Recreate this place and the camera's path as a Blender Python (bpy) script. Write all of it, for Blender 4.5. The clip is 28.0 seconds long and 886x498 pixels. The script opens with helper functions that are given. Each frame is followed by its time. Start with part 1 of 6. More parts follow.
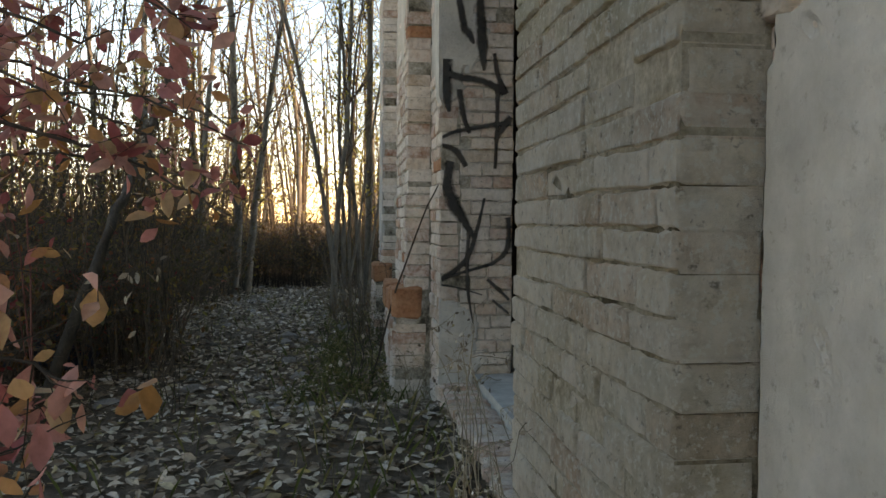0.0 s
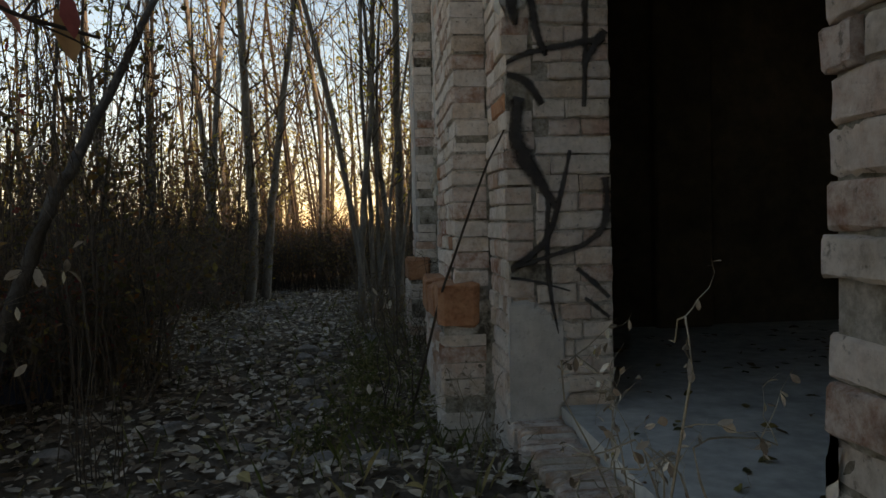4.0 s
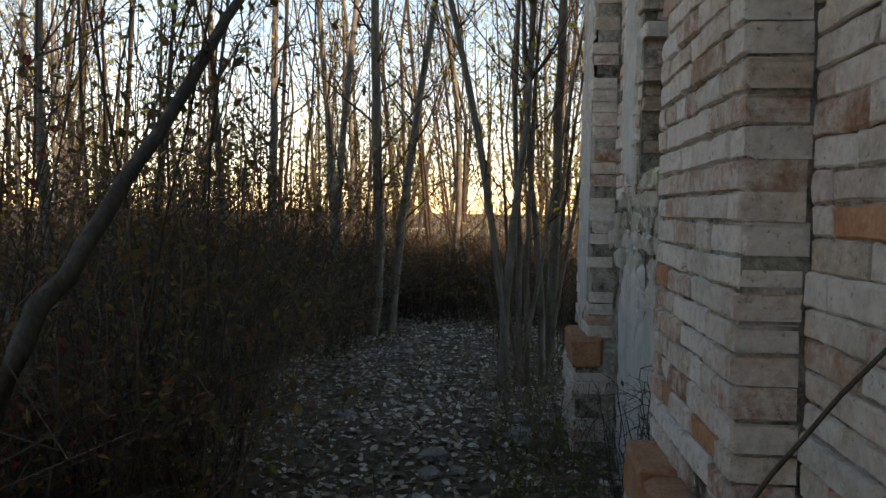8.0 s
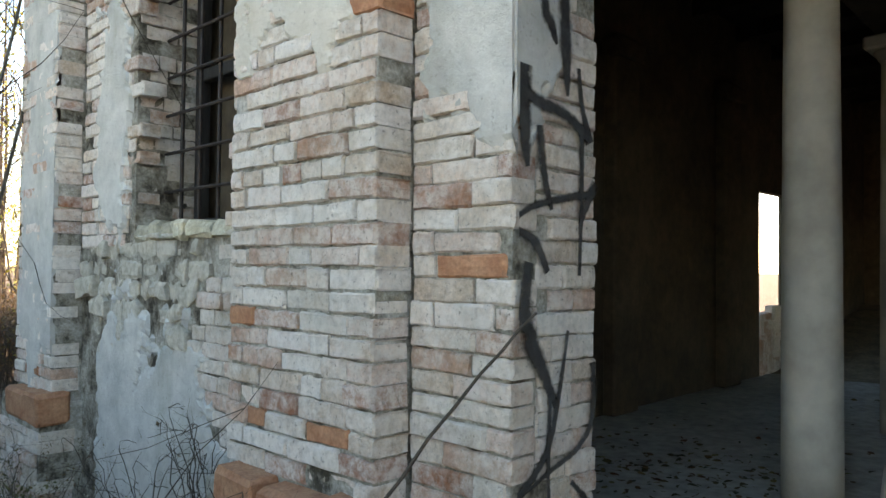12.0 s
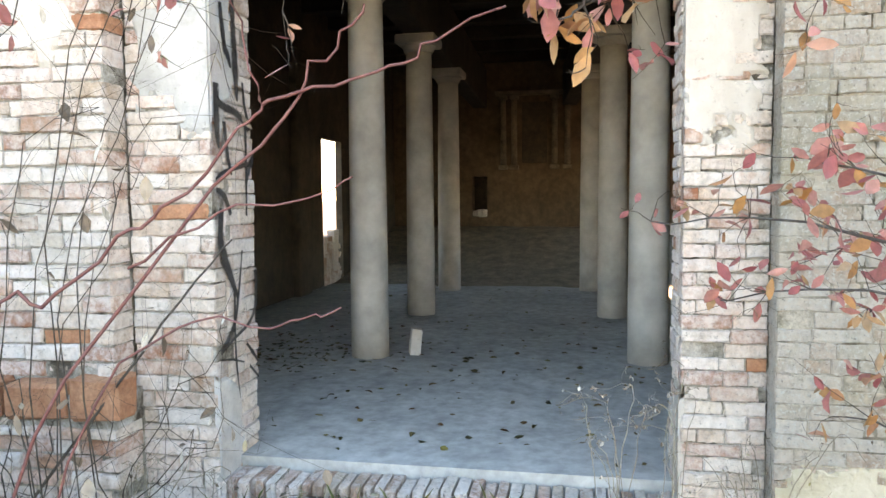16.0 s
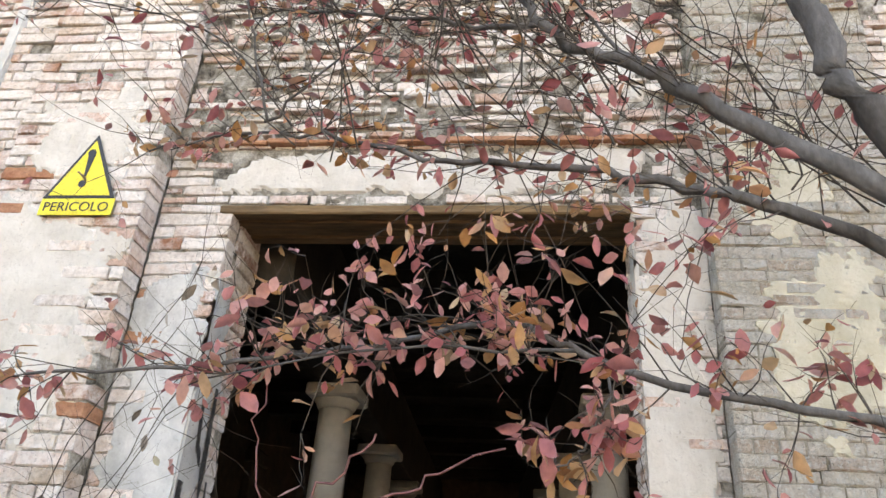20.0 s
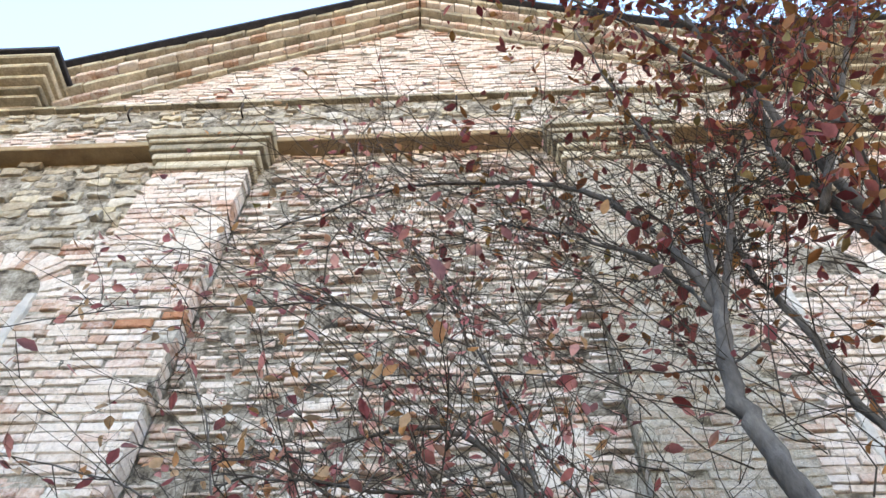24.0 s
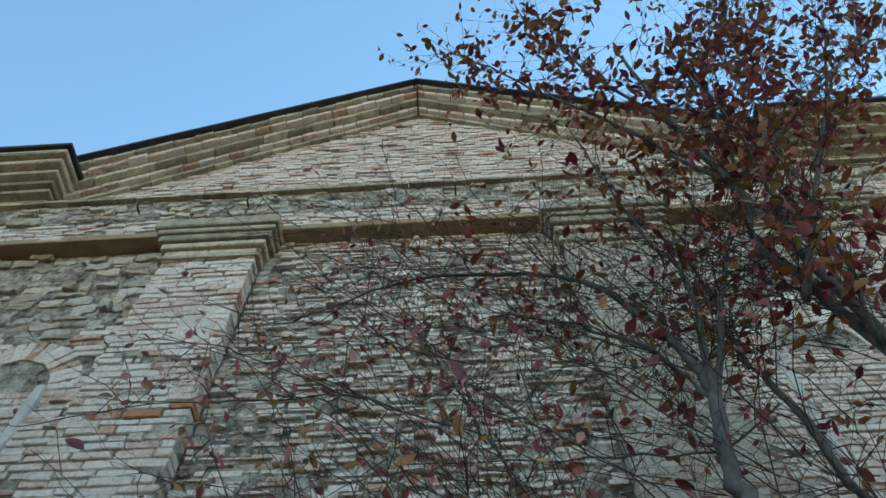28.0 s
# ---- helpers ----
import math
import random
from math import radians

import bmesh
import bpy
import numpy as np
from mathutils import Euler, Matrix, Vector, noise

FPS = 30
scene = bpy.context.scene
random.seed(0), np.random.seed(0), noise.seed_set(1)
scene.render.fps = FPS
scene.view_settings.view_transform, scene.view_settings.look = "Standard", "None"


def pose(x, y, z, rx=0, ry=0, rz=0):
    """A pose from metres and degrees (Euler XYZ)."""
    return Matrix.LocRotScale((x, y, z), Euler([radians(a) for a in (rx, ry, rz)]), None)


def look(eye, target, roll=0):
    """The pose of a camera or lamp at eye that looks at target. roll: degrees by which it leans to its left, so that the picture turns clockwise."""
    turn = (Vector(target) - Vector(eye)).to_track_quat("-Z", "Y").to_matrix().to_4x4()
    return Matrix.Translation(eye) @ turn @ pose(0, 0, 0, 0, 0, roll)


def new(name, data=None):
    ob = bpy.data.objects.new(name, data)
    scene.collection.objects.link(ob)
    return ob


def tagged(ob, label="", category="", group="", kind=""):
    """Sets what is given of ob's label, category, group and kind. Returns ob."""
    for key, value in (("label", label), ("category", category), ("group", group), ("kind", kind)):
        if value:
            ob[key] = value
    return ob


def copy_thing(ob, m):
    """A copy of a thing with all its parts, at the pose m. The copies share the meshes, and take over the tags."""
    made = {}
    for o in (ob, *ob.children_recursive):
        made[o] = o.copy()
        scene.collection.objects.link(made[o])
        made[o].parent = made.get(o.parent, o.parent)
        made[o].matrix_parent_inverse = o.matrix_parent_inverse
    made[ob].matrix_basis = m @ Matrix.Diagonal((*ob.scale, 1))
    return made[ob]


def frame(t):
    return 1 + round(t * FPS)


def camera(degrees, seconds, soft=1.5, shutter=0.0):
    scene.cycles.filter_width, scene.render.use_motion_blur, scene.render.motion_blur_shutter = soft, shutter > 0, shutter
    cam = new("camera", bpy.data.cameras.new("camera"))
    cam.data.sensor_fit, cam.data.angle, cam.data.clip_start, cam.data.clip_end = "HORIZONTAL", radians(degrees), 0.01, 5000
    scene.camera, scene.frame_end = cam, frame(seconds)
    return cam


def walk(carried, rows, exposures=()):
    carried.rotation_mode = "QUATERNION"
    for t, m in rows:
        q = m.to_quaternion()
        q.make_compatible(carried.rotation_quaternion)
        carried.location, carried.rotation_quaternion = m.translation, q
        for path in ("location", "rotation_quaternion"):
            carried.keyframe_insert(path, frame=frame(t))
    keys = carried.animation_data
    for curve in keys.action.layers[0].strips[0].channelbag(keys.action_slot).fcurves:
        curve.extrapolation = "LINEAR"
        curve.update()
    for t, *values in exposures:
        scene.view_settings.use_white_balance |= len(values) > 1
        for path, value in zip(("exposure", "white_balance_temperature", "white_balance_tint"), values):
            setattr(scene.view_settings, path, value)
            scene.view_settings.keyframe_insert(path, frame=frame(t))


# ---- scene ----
cam = camera(62.0, 28.0)
PATH = [
    (0, (-0.543, -2.856, 1.195), (-0.277, -0.875, 1.12), 0.4),
    (0.4, (-0.529, -2.628, 1.187), (-0.391, -0.633, 1.185), 2.1),
    (1, (-0.519, -2.269, 1.124), (-0.365, -0.275, 1.137), 0.7),
    (1.5, (-0.52, -2.242, 1.101), (-0.254, -0.264, 1.239), -0.2),
    (2, (-0.551, -2.04, 1.052), (-0.11, -0.098, 1.231), -0.0),
    (2.5, (-0.52, -2.03, 1.073), (-0.099, -0.081, 1.239), -0.7),
    (3, (-0.525, -1.654, 1.034), (-0.218, 0.322, 1.017), -1.6),
    (3.5, (-0.509, -1.616, 1.011), (-0.323, 0.375, 0.942), -1.0),
    (5.5, (-0.592, -0.994, 1.376), (-0.34, 0.987, 1.265), -3.9),
    (6, (-0.574, -0.813, 1.433), (-0.337, 1.167, 1.275), -5.5),
    (6.5, (-0.613, -0.57, 1.478), (-0.434, 1.418, 1.355), -4.5),
    (7, (-0.663, -0.393, 1.513), (-0.615, 1.606, 1.444), -2.4),
    (7.5, (-0.668, -0.199, 1.518), (-0.714, 1.798, 1.427), -1.1),
    (8, (-0.683, 0.06, 1.536), (-0.847, 2.051, 1.432), 0.9),
    (8.5, (-0.73, 0.13, 1.481), (-1.011, 2.104, 1.319), 1.5),
    (9, (-0.89, 0.08, 1.49), (-0.863, 2.07, 1.291), -1.6),
    (9.5, (-1.024, 0.115, 1.504), (-0.899, 2.106, 1.36), -4.0),
    (10, (-1.178, 0.187, 1.496), (-0.919, 2.168, 1.394), -4.5),
    (10.5, (-1.289, 0.22, 1.481), (-0.886, 2.176, 1.367), -2.6),
    (11, (-1.392, 0.174, 1.531), (-0.518, 1.973, 1.495), 0.6),
    (11.5, (-1.543, 0.073, 1.51), (-0.241, 1.589, 1.594), 0.4),
    (12, (-1.658, 0.012, 1.522), (-0.228, 1.409, 1.572), 0.6),
    (12.5, (-1.764, -0.066, 1.524), (-0.153, 1.119, 1.516), 1.3),
    (13, (-1.899, -0.116, 1.546), (-0.241, 1.001, 1.5), -2.7),
    (13.5, (-2.121, -0.098, 1.605), (-0.295, 0.704, 1.451), -3.5),
    (15.5, (-3.006, -0.211, 1.496), (-1.072, 0.274, 1.336), 0.3),
    (16, (-3.147, -0.321, 1.584), (-1.187, 0.049, 1.444), -0.5),
    (16.5, (-3.347, -0.369, 1.423), (-1.367, -0.087, 1.399), 2.7),
    (17, (-3.431, -0.383, 1.589), (-1.452, -0.093, 1.561), 3.6),
    (17.5, (-3.431, -0.411, 1.528), (-1.468, -0.053, 1.67), 2.5),
    (18, (-3.529, -0.446, 1.608), (-1.574, -0.078, 1.81), 1.4),
    (19, (-3.512, -0.189, 1.706), (-1.588, 0.061, 2.176), 1.8),
    (19.5, (-3.308, -0.24, 1.595), (-1.471, 0.033, 2.337), 4.3),
    (20, (-3.257, -0.255, 1.598), (-1.496, -0.003, 2.513), 4.1),
    (20.5, (-3.417, -0.19, 1.75), (-1.668, 0.017, 2.697), 1.6),
    (22.5, (-3.301, -0.253, 1.848), (-1.812, -0.093, 3.173), 1.0),
    (23, (-3.308, -0.161, 1.877), (-1.939, -0.043, 3.329), 1.4),
    (23.5, (-3.314, -0.136, 1.902), (-2.037, -0.056, 3.438), 1.4),
    (24, (-3.358, -0.138, 1.874), (-2.193, -0.079, 3.498), 0.6),
    (24.5, (-3.403, -0.128, 1.838), (-2.313, -0.068, 3.514), 1.1),
    (25, (-3.431, -0.111, 1.816), (-2.335, -0.038, 3.487), 1.6),
    (25.5, (-3.432, -0.121, 1.807), (-2.395, -0.025, 3.514), 3.5),
    (26, (-3.436, -0.08, 1.824), (-2.453, -0.037, 3.566), 0.7),
    (26.5, (-3.504, -0.108, 1.795), (-2.525, -0.074, 3.539), -1.2),
    (27, (-3.522, -0.11, 1.773), (-2.531, -0.107, 3.51), -2.6),
    (27.5, (-3.502, -0.112, 1.767), (-2.509, -0.085, 3.503), -1.6),
    (28, (-3.486, -0.111, 1.772), (-2.498, -0.066, 3.51), -0.8),
]
walk(cam, [(t, look(eye, target, roll)) for t, eye, target, roll in PATH],
     [(0, 2.1, 15500, 31), (1, 1.82, 16310, 32), (2, 1.3, 17000, 33), (3, 0.9, 16650, 34), (6, 1.45, 12860, 31), (8, 1.45, 12640, 32),
      (9.5, 1.5, 12520, 32), (10.5, 1.4, 12520, 28), (11, 1.8, 12640, 26), (12, 3.1, 11820, 26), (13.5, 4.0, 11880, 24), (16, 4.15, 12820, 34), (18, 4.0, 12580, 35), (20, 3.52, 12470, 38),
      (23, 3.27, 10840, 33), (24, 3.27, 10210, 33), (25, 1.96, 10320, 28), (26, 1.86, 8770, 14), (28, 1.86, 8770, 13)])

# ---------- world, sun ----------
SUN_EL, SUN_AZ = radians(33), radians(119)
world = bpy.data.worlds.new("sky")
scene.world = world
world.use_nodes = True
sky = world.node_tree.nodes.new("ShaderNodeTexSky")
sky.sky_type, sky.sun_disc = "NISHITA", False
sky.sun_elevation, sky.sun_rotation = SUN_EL, SUN_AZ
sky.dust_density, sky.ozone_density, sky.altitude = 0.0, 1.2, 1800
clear = world.node_tree.nodes.new("ShaderNodeHueSaturation")
clear.inputs["Hue"].default_value, clear.inputs["Saturation"].default_value = 0.49, 1.2
world.node_tree.links.new(sky.outputs[0], clear.inputs["Color"])
world.node_tree.links.new(clear.outputs[0], world.node_tree.nodes["Background"].inputs[0])
world.node_tree.nodes["Background"].inputs[1].default_value = 0.15
sun_data = bpy.data.lights.new("sun", "SUN")
sun_data.energy, sun_data.angle, sun_data.color = 3.5, radians(0.53), (1.0, 0.93, 0.82)
sun = new("sun", sun_data)
sun_to = Vector((math.sin(SUN_AZ) * math.cos(SUN_EL), math.cos(SUN_AZ) * math.cos(SUN_EL), math.sin(SUN_EL)))
sun.matrix_world = look(sun_to * 60, (0, 0, 0))

# ---------- materials ----------


class Mat:
    """A small builder for node materials."""

    def __init__(self, name, rough=0.9, metal=0.0, spec=0.3):
        self.m = bpy.data.materials.new(name)
        self.m.use_nodes = True
        self.nt = self.m.node_tree
        self.p = self.nt.nodes["Principled BSDF"]
        self.p.inputs["Roughness"].default_value = rough
        self.p.inputs["Metallic"].default_value = metal
        self.p.inputs["Specular IOR Level"].default_value = spec

    def node(self, kind, **props):
        n = self.nt.nodes.new("ShaderNode" + kind)
        for k, v in props.items():
            n.inputs[k].default_value = v
        return n

    def link(self, a, b):
        self.nt.links.new(a, b)

    def pos(self, scale=(1, 1, 1)):
        g = self.node("NewGeometry")
        mp = self.node("Mapping")
        mp.inputs["Scale"].default_value = scale
        self.link(g.outputs["Position"], mp.inputs["Vector"])
        return mp.outputs[0]

    def noise(self, scale, detail=5, rough=0.6, vec=None, stretch=(1, 1, 1)):
        n = self.node("TexNoise", Scale=scale, Detail=detail, Roughness=rough)
        self.link(vec or self.pos(stretch), n.inputs["Vector"])
        return n.outputs["Fac"]

    def ramp(self, fac, stops):
        r = self.node("ValToRGB")
        el = r.color_ramp.elements
        while len(el) < len(stops):
            el.new(0.5)
        for e, (p, c) in zip(el, stops):
            e.position = p
            e.color = (c, c, c, 1) if isinstance(c, (int, float)) else (*c, 1)
        self.link(fac, r.inputs[0])
        return r.outputs[0]

    def mix(self, fac, a, b, how="MIX"):
        n = self.node("Mix")
        n.data_type, n.blend_type = "RGBA", how
        for sock, v in ((n.inputs[0], fac), (n.inputs[6], a), (n.inputs[7], b)):
            if isinstance(v, (int, float)):
                sock.default_value = v
            elif isinstance(v, tuple):
                sock.default_value = (*v, 1)
            else:
                self.link(v, sock)
        return n.outputs[2]

    def color(self, c):
        if isinstance(c, tuple):
            self.p.inputs["Base Color"].default_value = (*c, 1)
        else:
            self.link(c, self.p.inputs["Base Color"])
        return self

    def bump(self, h, strength=0.5, dist=0.01):
        b = self.node("Bump", Strength=strength, Distance=dist)
        self.link(h, b.inputs["Height"])
        self.link(b.outputs[0], self.p.inputs["Normal"])
        return self

    def rand(self, island=False):
        if island:
            return self.node("NewGeometry").outputs["Random Per Island"]
        return self.node("ObjectInfo").outputs["Random"]


BRICK_TONES = [(0.0, (0.62, 0.47, 0.37)), (0.12, (0.74, 0.65, 0.58)), (0.24, (0.56, 0.41, 0.31)), (0.34, (0.77, 0.70, 0.64)),
               (0.46, (0.66, 0.45, 0.36)), (0.58, (0.70, 0.57, 0.47)), (0.68, (0.52, 0.43, 0.36)), (0.76, (0.68, 0.46, 0.38)),
               (0.86, (0.56, 0.33, 0.24)), (0.93, (0.46, 0.21, 0.13)), (0.975, (0.37, 0.13, 0.07))]
OCHRE_TONES = [(0.0, (0.66, 0.56, 0.43)), (0.2, (0.74, 0.66, 0.55)), (0.4, (0.60, 0.50, 0.37)), (0.6, (0.76, 0.69, 0.60)), (0.8, (0.66, 0.50, 0.38)),
               (0.93, (0.60, 0.40, 0.29))]


def brick_material(name, island, tones=BRICK_TONES, wash=(0.80, 0.735, 0.685), washed=0.72, moss=0.4, lichen=False):
    m = Mat(name, rough=0.93, spec=0.2)
    who = m.rand(island)
    base = m.ramp(who, tones)
    grain = m.ramp(m.noise(38, 6, 0.7), [(0.3, 0.55), (0.7, 1.15)])
    col = m.mix(1.0, base, grain, "MULTIPLY")
    # limewash, thick on some bricks and worn off others
    add = m.node("Math")
    add.operation = "MULTIPLY_ADD"
    m.link(m.ramp(who, [(0, 0.0), (0.13, 1.0), (0.27, 0.2), (0.41, 0.9), (0.55, 0.35), (0.66, 0.8), (0.8, 0.1), (0.92, 0.45)]), add.inputs[0])
    add.inputs[1].default_value = 0.24
    m.link(m.noise(3.4, 8, 0.7), add.inputs[2])
    lime = m.ramp(add.outputs[0], [(0.48, 0.0), (0.62, washed)])
    fleck = m.ramp(m.noise(23, 6, 0.75), [(0.36, 0.2), (0.58, 1.0)])
    col = m.mix(m.mix(1.0, lime, fleck, "MULTIPLY"), col, wash)
    grime = m.ramp(m.noise(1.1, 7, 0.7), [(0.52, 0.0), (0.70, moss)])
    col = m.mix(grime, col, (0.23, 0.22, 0.16))
    if lichen:
        col = m.mix(m.ramp(m.noise(2.4, 7, 0.7), [(0.50, 0.0), (0.68, 0.38)]), col, (0.31, 0.31, 0.18))
        col = m.mix(m.ramp(m.noise(70, 5, 0.7), [(0.54, 0.0), (0.61, 0.9)]), col, (0.72, 0.71, 0.65))
        col = m.mix(m.ramp(m.noise(33, 6, 0.75), [(0.59, 0.0), (0.69, 0.5)]), col, (0.24, 0.20, 0.13))
    soot = m.ramp(m.noise(48, 4, 0.7), [(0.60, 0.0), (0.70, 0.7)])
    col = m.mix(soot, col, (0.12, 0.10, 0.08))
    m.color(col)
    h = m.mix(0.5, m.noise(85, 8, 0.78), m.noise(15, 7, 0.72))
    m.bump(h, 1.0, 0.08 if lichen else 0.028)
    return m.m


def mortar_material(name="lime_mortar", dark=(0.09, 0.078, 0.062), mid=(0.34, 0.31, 0.26), pale=(0.58, 0.55, 0.50)):
    m = Mat(name, rough=0.97, spec=0.1)
    col = m.ramp(m.noise(5.5, 8, 0.75), [(0.38, dark), (0.48, mid), (0.62, pale)])
    m.color(m.mix(1.0, col, m.ramp(m.noise(60, 4, 0.7), [(0.3, 0.6), (0.7, 1.2)]), "MULTIPLY"))
    m.bump(m.noise(60, 8, 0.8), 1.0, 0.02)
    return m.m


def plaster_material(name, pale, dark, stain):
    m = Mat(name, rough=0.95, spec=0.15)
    col = m.ramp(m.noise(5, 8, 0.7), [(0.3, dark), (0.62, pale)])
    col = m.mix(m.ramp(m.noise(1.8, 6, 0.65, stretch=(1, 1, 0.35)), [(0.52, 0.0), (0.7, 0.6)]), col, stain)
    col = m.mix(m.ramp(m.noise(42, 4, 0.7), [(0.6, 0.0), (0.74, 0.55)]), col, (0.16, 0.15, 0.14))
    m.color(col)
    m.bump(m.noise(30, 9, 0.75), 0.7, 0.02)
    return m.m


def mottled(name, a, b, scale=8, rough=0.9, bump=0.4, dist=0.01, stretch=(1, 1, 1), spec=0.3, metal=0.0, island=False):
    m = Mat(name, rough=rough, spec=spec, metal=metal)
    col = m.ramp(m.noise(scale, 7, 0.68, stretch=stretch), [(0.32, a), (0.68, b)])
    fine = m.ramp(m.noise(scale * 7, 4, 0.6, stretch=stretch), [(0.3, 0.72), (0.7, 1.15)])
    col = m.mix(1.0, col, fine, "MULTIPLY")
    if island:
        col = m.mix(1.0, col, m.ramp(m.rand(True), [(0, 0.6), (1, 1.25)]), "MULTIPLY")
    m.color(col)
    m.bump(m.noise(scale * 5, 7, 0.7, stretch=stretch), bump, dist)
    return m.m


def leaf_material(name, tones, translucent=0.35, rough=0.55):
    m = Mat(name, rough=rough, spec=0.25)
    col = m.ramp(m.rand(True), tones)
    col = m.mix(1.0, col, m.ramp(m.noise(40, 4, 0.6), [(0.3, 0.7), (0.7, 1.15)]), "MULTIPLY")
    m.color(col)
    tr = m.node("BsdfTranslucent")
    m.link(col, tr.inputs[0])
    mx = m.node("MixShader")
    mx.inputs[0].default_value = translucent
    m.link(m.p.outputs[0], mx.inputs[1])
    m.link(tr.outputs[0], mx.inputs[2])
    m.link(mx.outputs[0], m.nt.nodes["Material Output"].inputs["Surface"])
    return m.m


BRICK = brick_material("weathered_brick", False)
BRICK_J = brick_material("weathered_brick_joined", True)
BRICK_O = brick_material("ochre_brick", False, OCHRE_TONES, (0.78, 0.72, 0.64), 0.75, 0.45, True)
BRICK_OJ = brick_material("ochre_brick_joined", True, OCHRE_TONES, (0.78, 0.72, 0.64), 0.75, 0.45, True)
MORTAR = mortar_material()
MORTAR_U = mortar_material("worn_mortar", (0.06, 0.05, 0.04), (0.25, 0.22, 0.18), (0.52, 0.49, 0.43))
MORTAR_O = mortar_material("ochre_mortar", (0.12, 0.10, 0.07), (0.42, 0.37, 0.29), (0.58, 0.53, 0.45))
PLASTER = plaster_material("grey_plaster", (0.52, 0.51, 0.48), (0.34, 0.335, 0.32), (0.26, 0.26, 0.22))
PLASTER_W = plaster_material("pale_plaster", (0.58, 0.535, 0.48), (0.45, 0.41, 0.355), (0.38, 0.34, 0.285))
ORANGE = mottled("orange_brick", (0.30, 0.11, 0.06), (0.46, 0.22, 0.13), 9, 0.92, 0.6, 0.012)
def stone_material():
    m = Mat("rubble_stone", rough=0.93, spec=0.2)
    col = m.ramp(m.rand(True), [(0, (0.58, 0.48, 0.33)), (0.15, (0.46, 0.43, 0.38)), (0.3, (0.66, 0.61, 0.52)), (0.45, (0.38, 0.29, 0.19)), (0.6, (0.56, 0.52, 0.45)),
                                (0.75, (0.62, 0.54, 0.41)), (0.88, (0.32, 0.27, 0.21)), (1, (0.70, 0.66, 0.59))])
    col = m.mix(1.0, col, m.ramp(m.noise(22, 7, 0.7), [(0.3, 0.55), (0.7, 1.15)]), "MULTIPLY")
    col = m.mix(m.ramp(m.noise(4, 7, 0.7), [(0.54, 0.0), (0.68, 0.6)]), col, (0.58, 0.55, 0.49))
    m.color(col)
    m.bump(m.noise(40, 8, 0.75), 1.0, 0.02)
    return m.m


STONE_R = stone_material()
STONE = mottled("cut_stone", (0.26, 0.23, 0.17), (0.50, 0.45, 0.35), 7, 0.92, 0.6, 0.015, island=True)
CONCRETE = mottled("dusty_concrete", (0.30, 0.315, 0.30), (0.43, 0.44, 0.42), 1.7, 0.92, 0.25, 0.008)
COLUMN = mottled("column_plaster", (0.40, 0.385, 0.35), (0.47, 0.455, 0.41), 0.5, 0.88, 0.05, 0.004)
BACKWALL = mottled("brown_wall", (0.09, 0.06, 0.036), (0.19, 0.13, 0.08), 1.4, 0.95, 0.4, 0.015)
PLASTER_O = plaster_material("ochre_plaster", (0.50, 0.46, 0.37), (0.36, 0.32, 0.23), (0.25, 0.24, 0.17))
BAND = plaster_material("ochre_band", (0.36, 0.26, 0.16), (0.22, 0.155, 0.095), (0.20, 0.10, 0.06))
DUST = mottled("brown_dust", (0.13, 0.10, 0.07), (0.27, 0.215, 0.155), 5, 0.96, 0.8, 0.02)
# Brown wall colour lowered to carry the hall's near-black shade.
DARKWALL = mottled("darkened_brown_wall", (0.045, 0.034, 0.024), (0.11, 0.082, 0.056), 1.6, 0.95, 0.5, 0.02)
# Near-black base colour for the ceiling and its beams.
CEIL = mottled("near_black_ceiling", (0.018, 0.014, 0.011), (0.05, 0.04, 0.03), 2.0, 0.95, 0.4, 0.02)
TIMBER = mottled("old_timber", (0.09, 0.05, 0.025), (0.24, 0.14, 0.07), 6, 0.85, 0.5, 0.01, (3, 0.3, 3))
DARKBOARD = mottled("weathered_dark_board", (0.012, 0.011, 0.011), (0.035, 0.033, 0.032), 6, 0.9, 0.5, 0.01, (3, 3, 0.3))
IRON = mottled("rusted_iron", (0.02, 0.02, 0.022), (0.06, 0.045, 0.04), 20, 0.7, 0.4, 0.003, metal=0.6)
FLASH = mottled("dark_roof_metal", (0.02, 0.022, 0.03), (0.05, 0.05, 0.06), 9, 0.5, 0.1, 0.003, metal=0.3)


def spray_material():
    m = Mat("black_spray_paint", rough=0.75)
    m.color(m.ramp(m.noise(25, 5, 0.6), [(0.3, (0.014, 0.014, 0.015)), (0.7, (0.05, 0.048, 0.047))]))
    m.bump(m.noise(60, 7, 0.7), 0.8, 0.01)
    at = m.node("Attribute")
    at.attribute_name = "edge"
    add = m.node("Math")
    add.operation = "MULTIPLY_ADD"
    m.link(m.noise(34, 8, 0.75), add.inputs[0])
    add.inputs[1].default_value = 0.9
    m.link(at.outputs["Fac"], add.inputs[2])
    gone = m.ramp(add.outputs[0], [(0.62, 0.06), (1.05, 1.0)])
    tr, mx = m.node("BsdfTransparent"), m.node("MixShader")
    m.link(gone, mx.inputs[0])
    m.link(m.p.outputs[0], mx.inputs[1])
    m.link(tr.outputs[0], mx.inputs[2])
    m.link(mx.outputs[0], m.nt.nodes["Material Output"].inputs["Surface"])
    return m.m


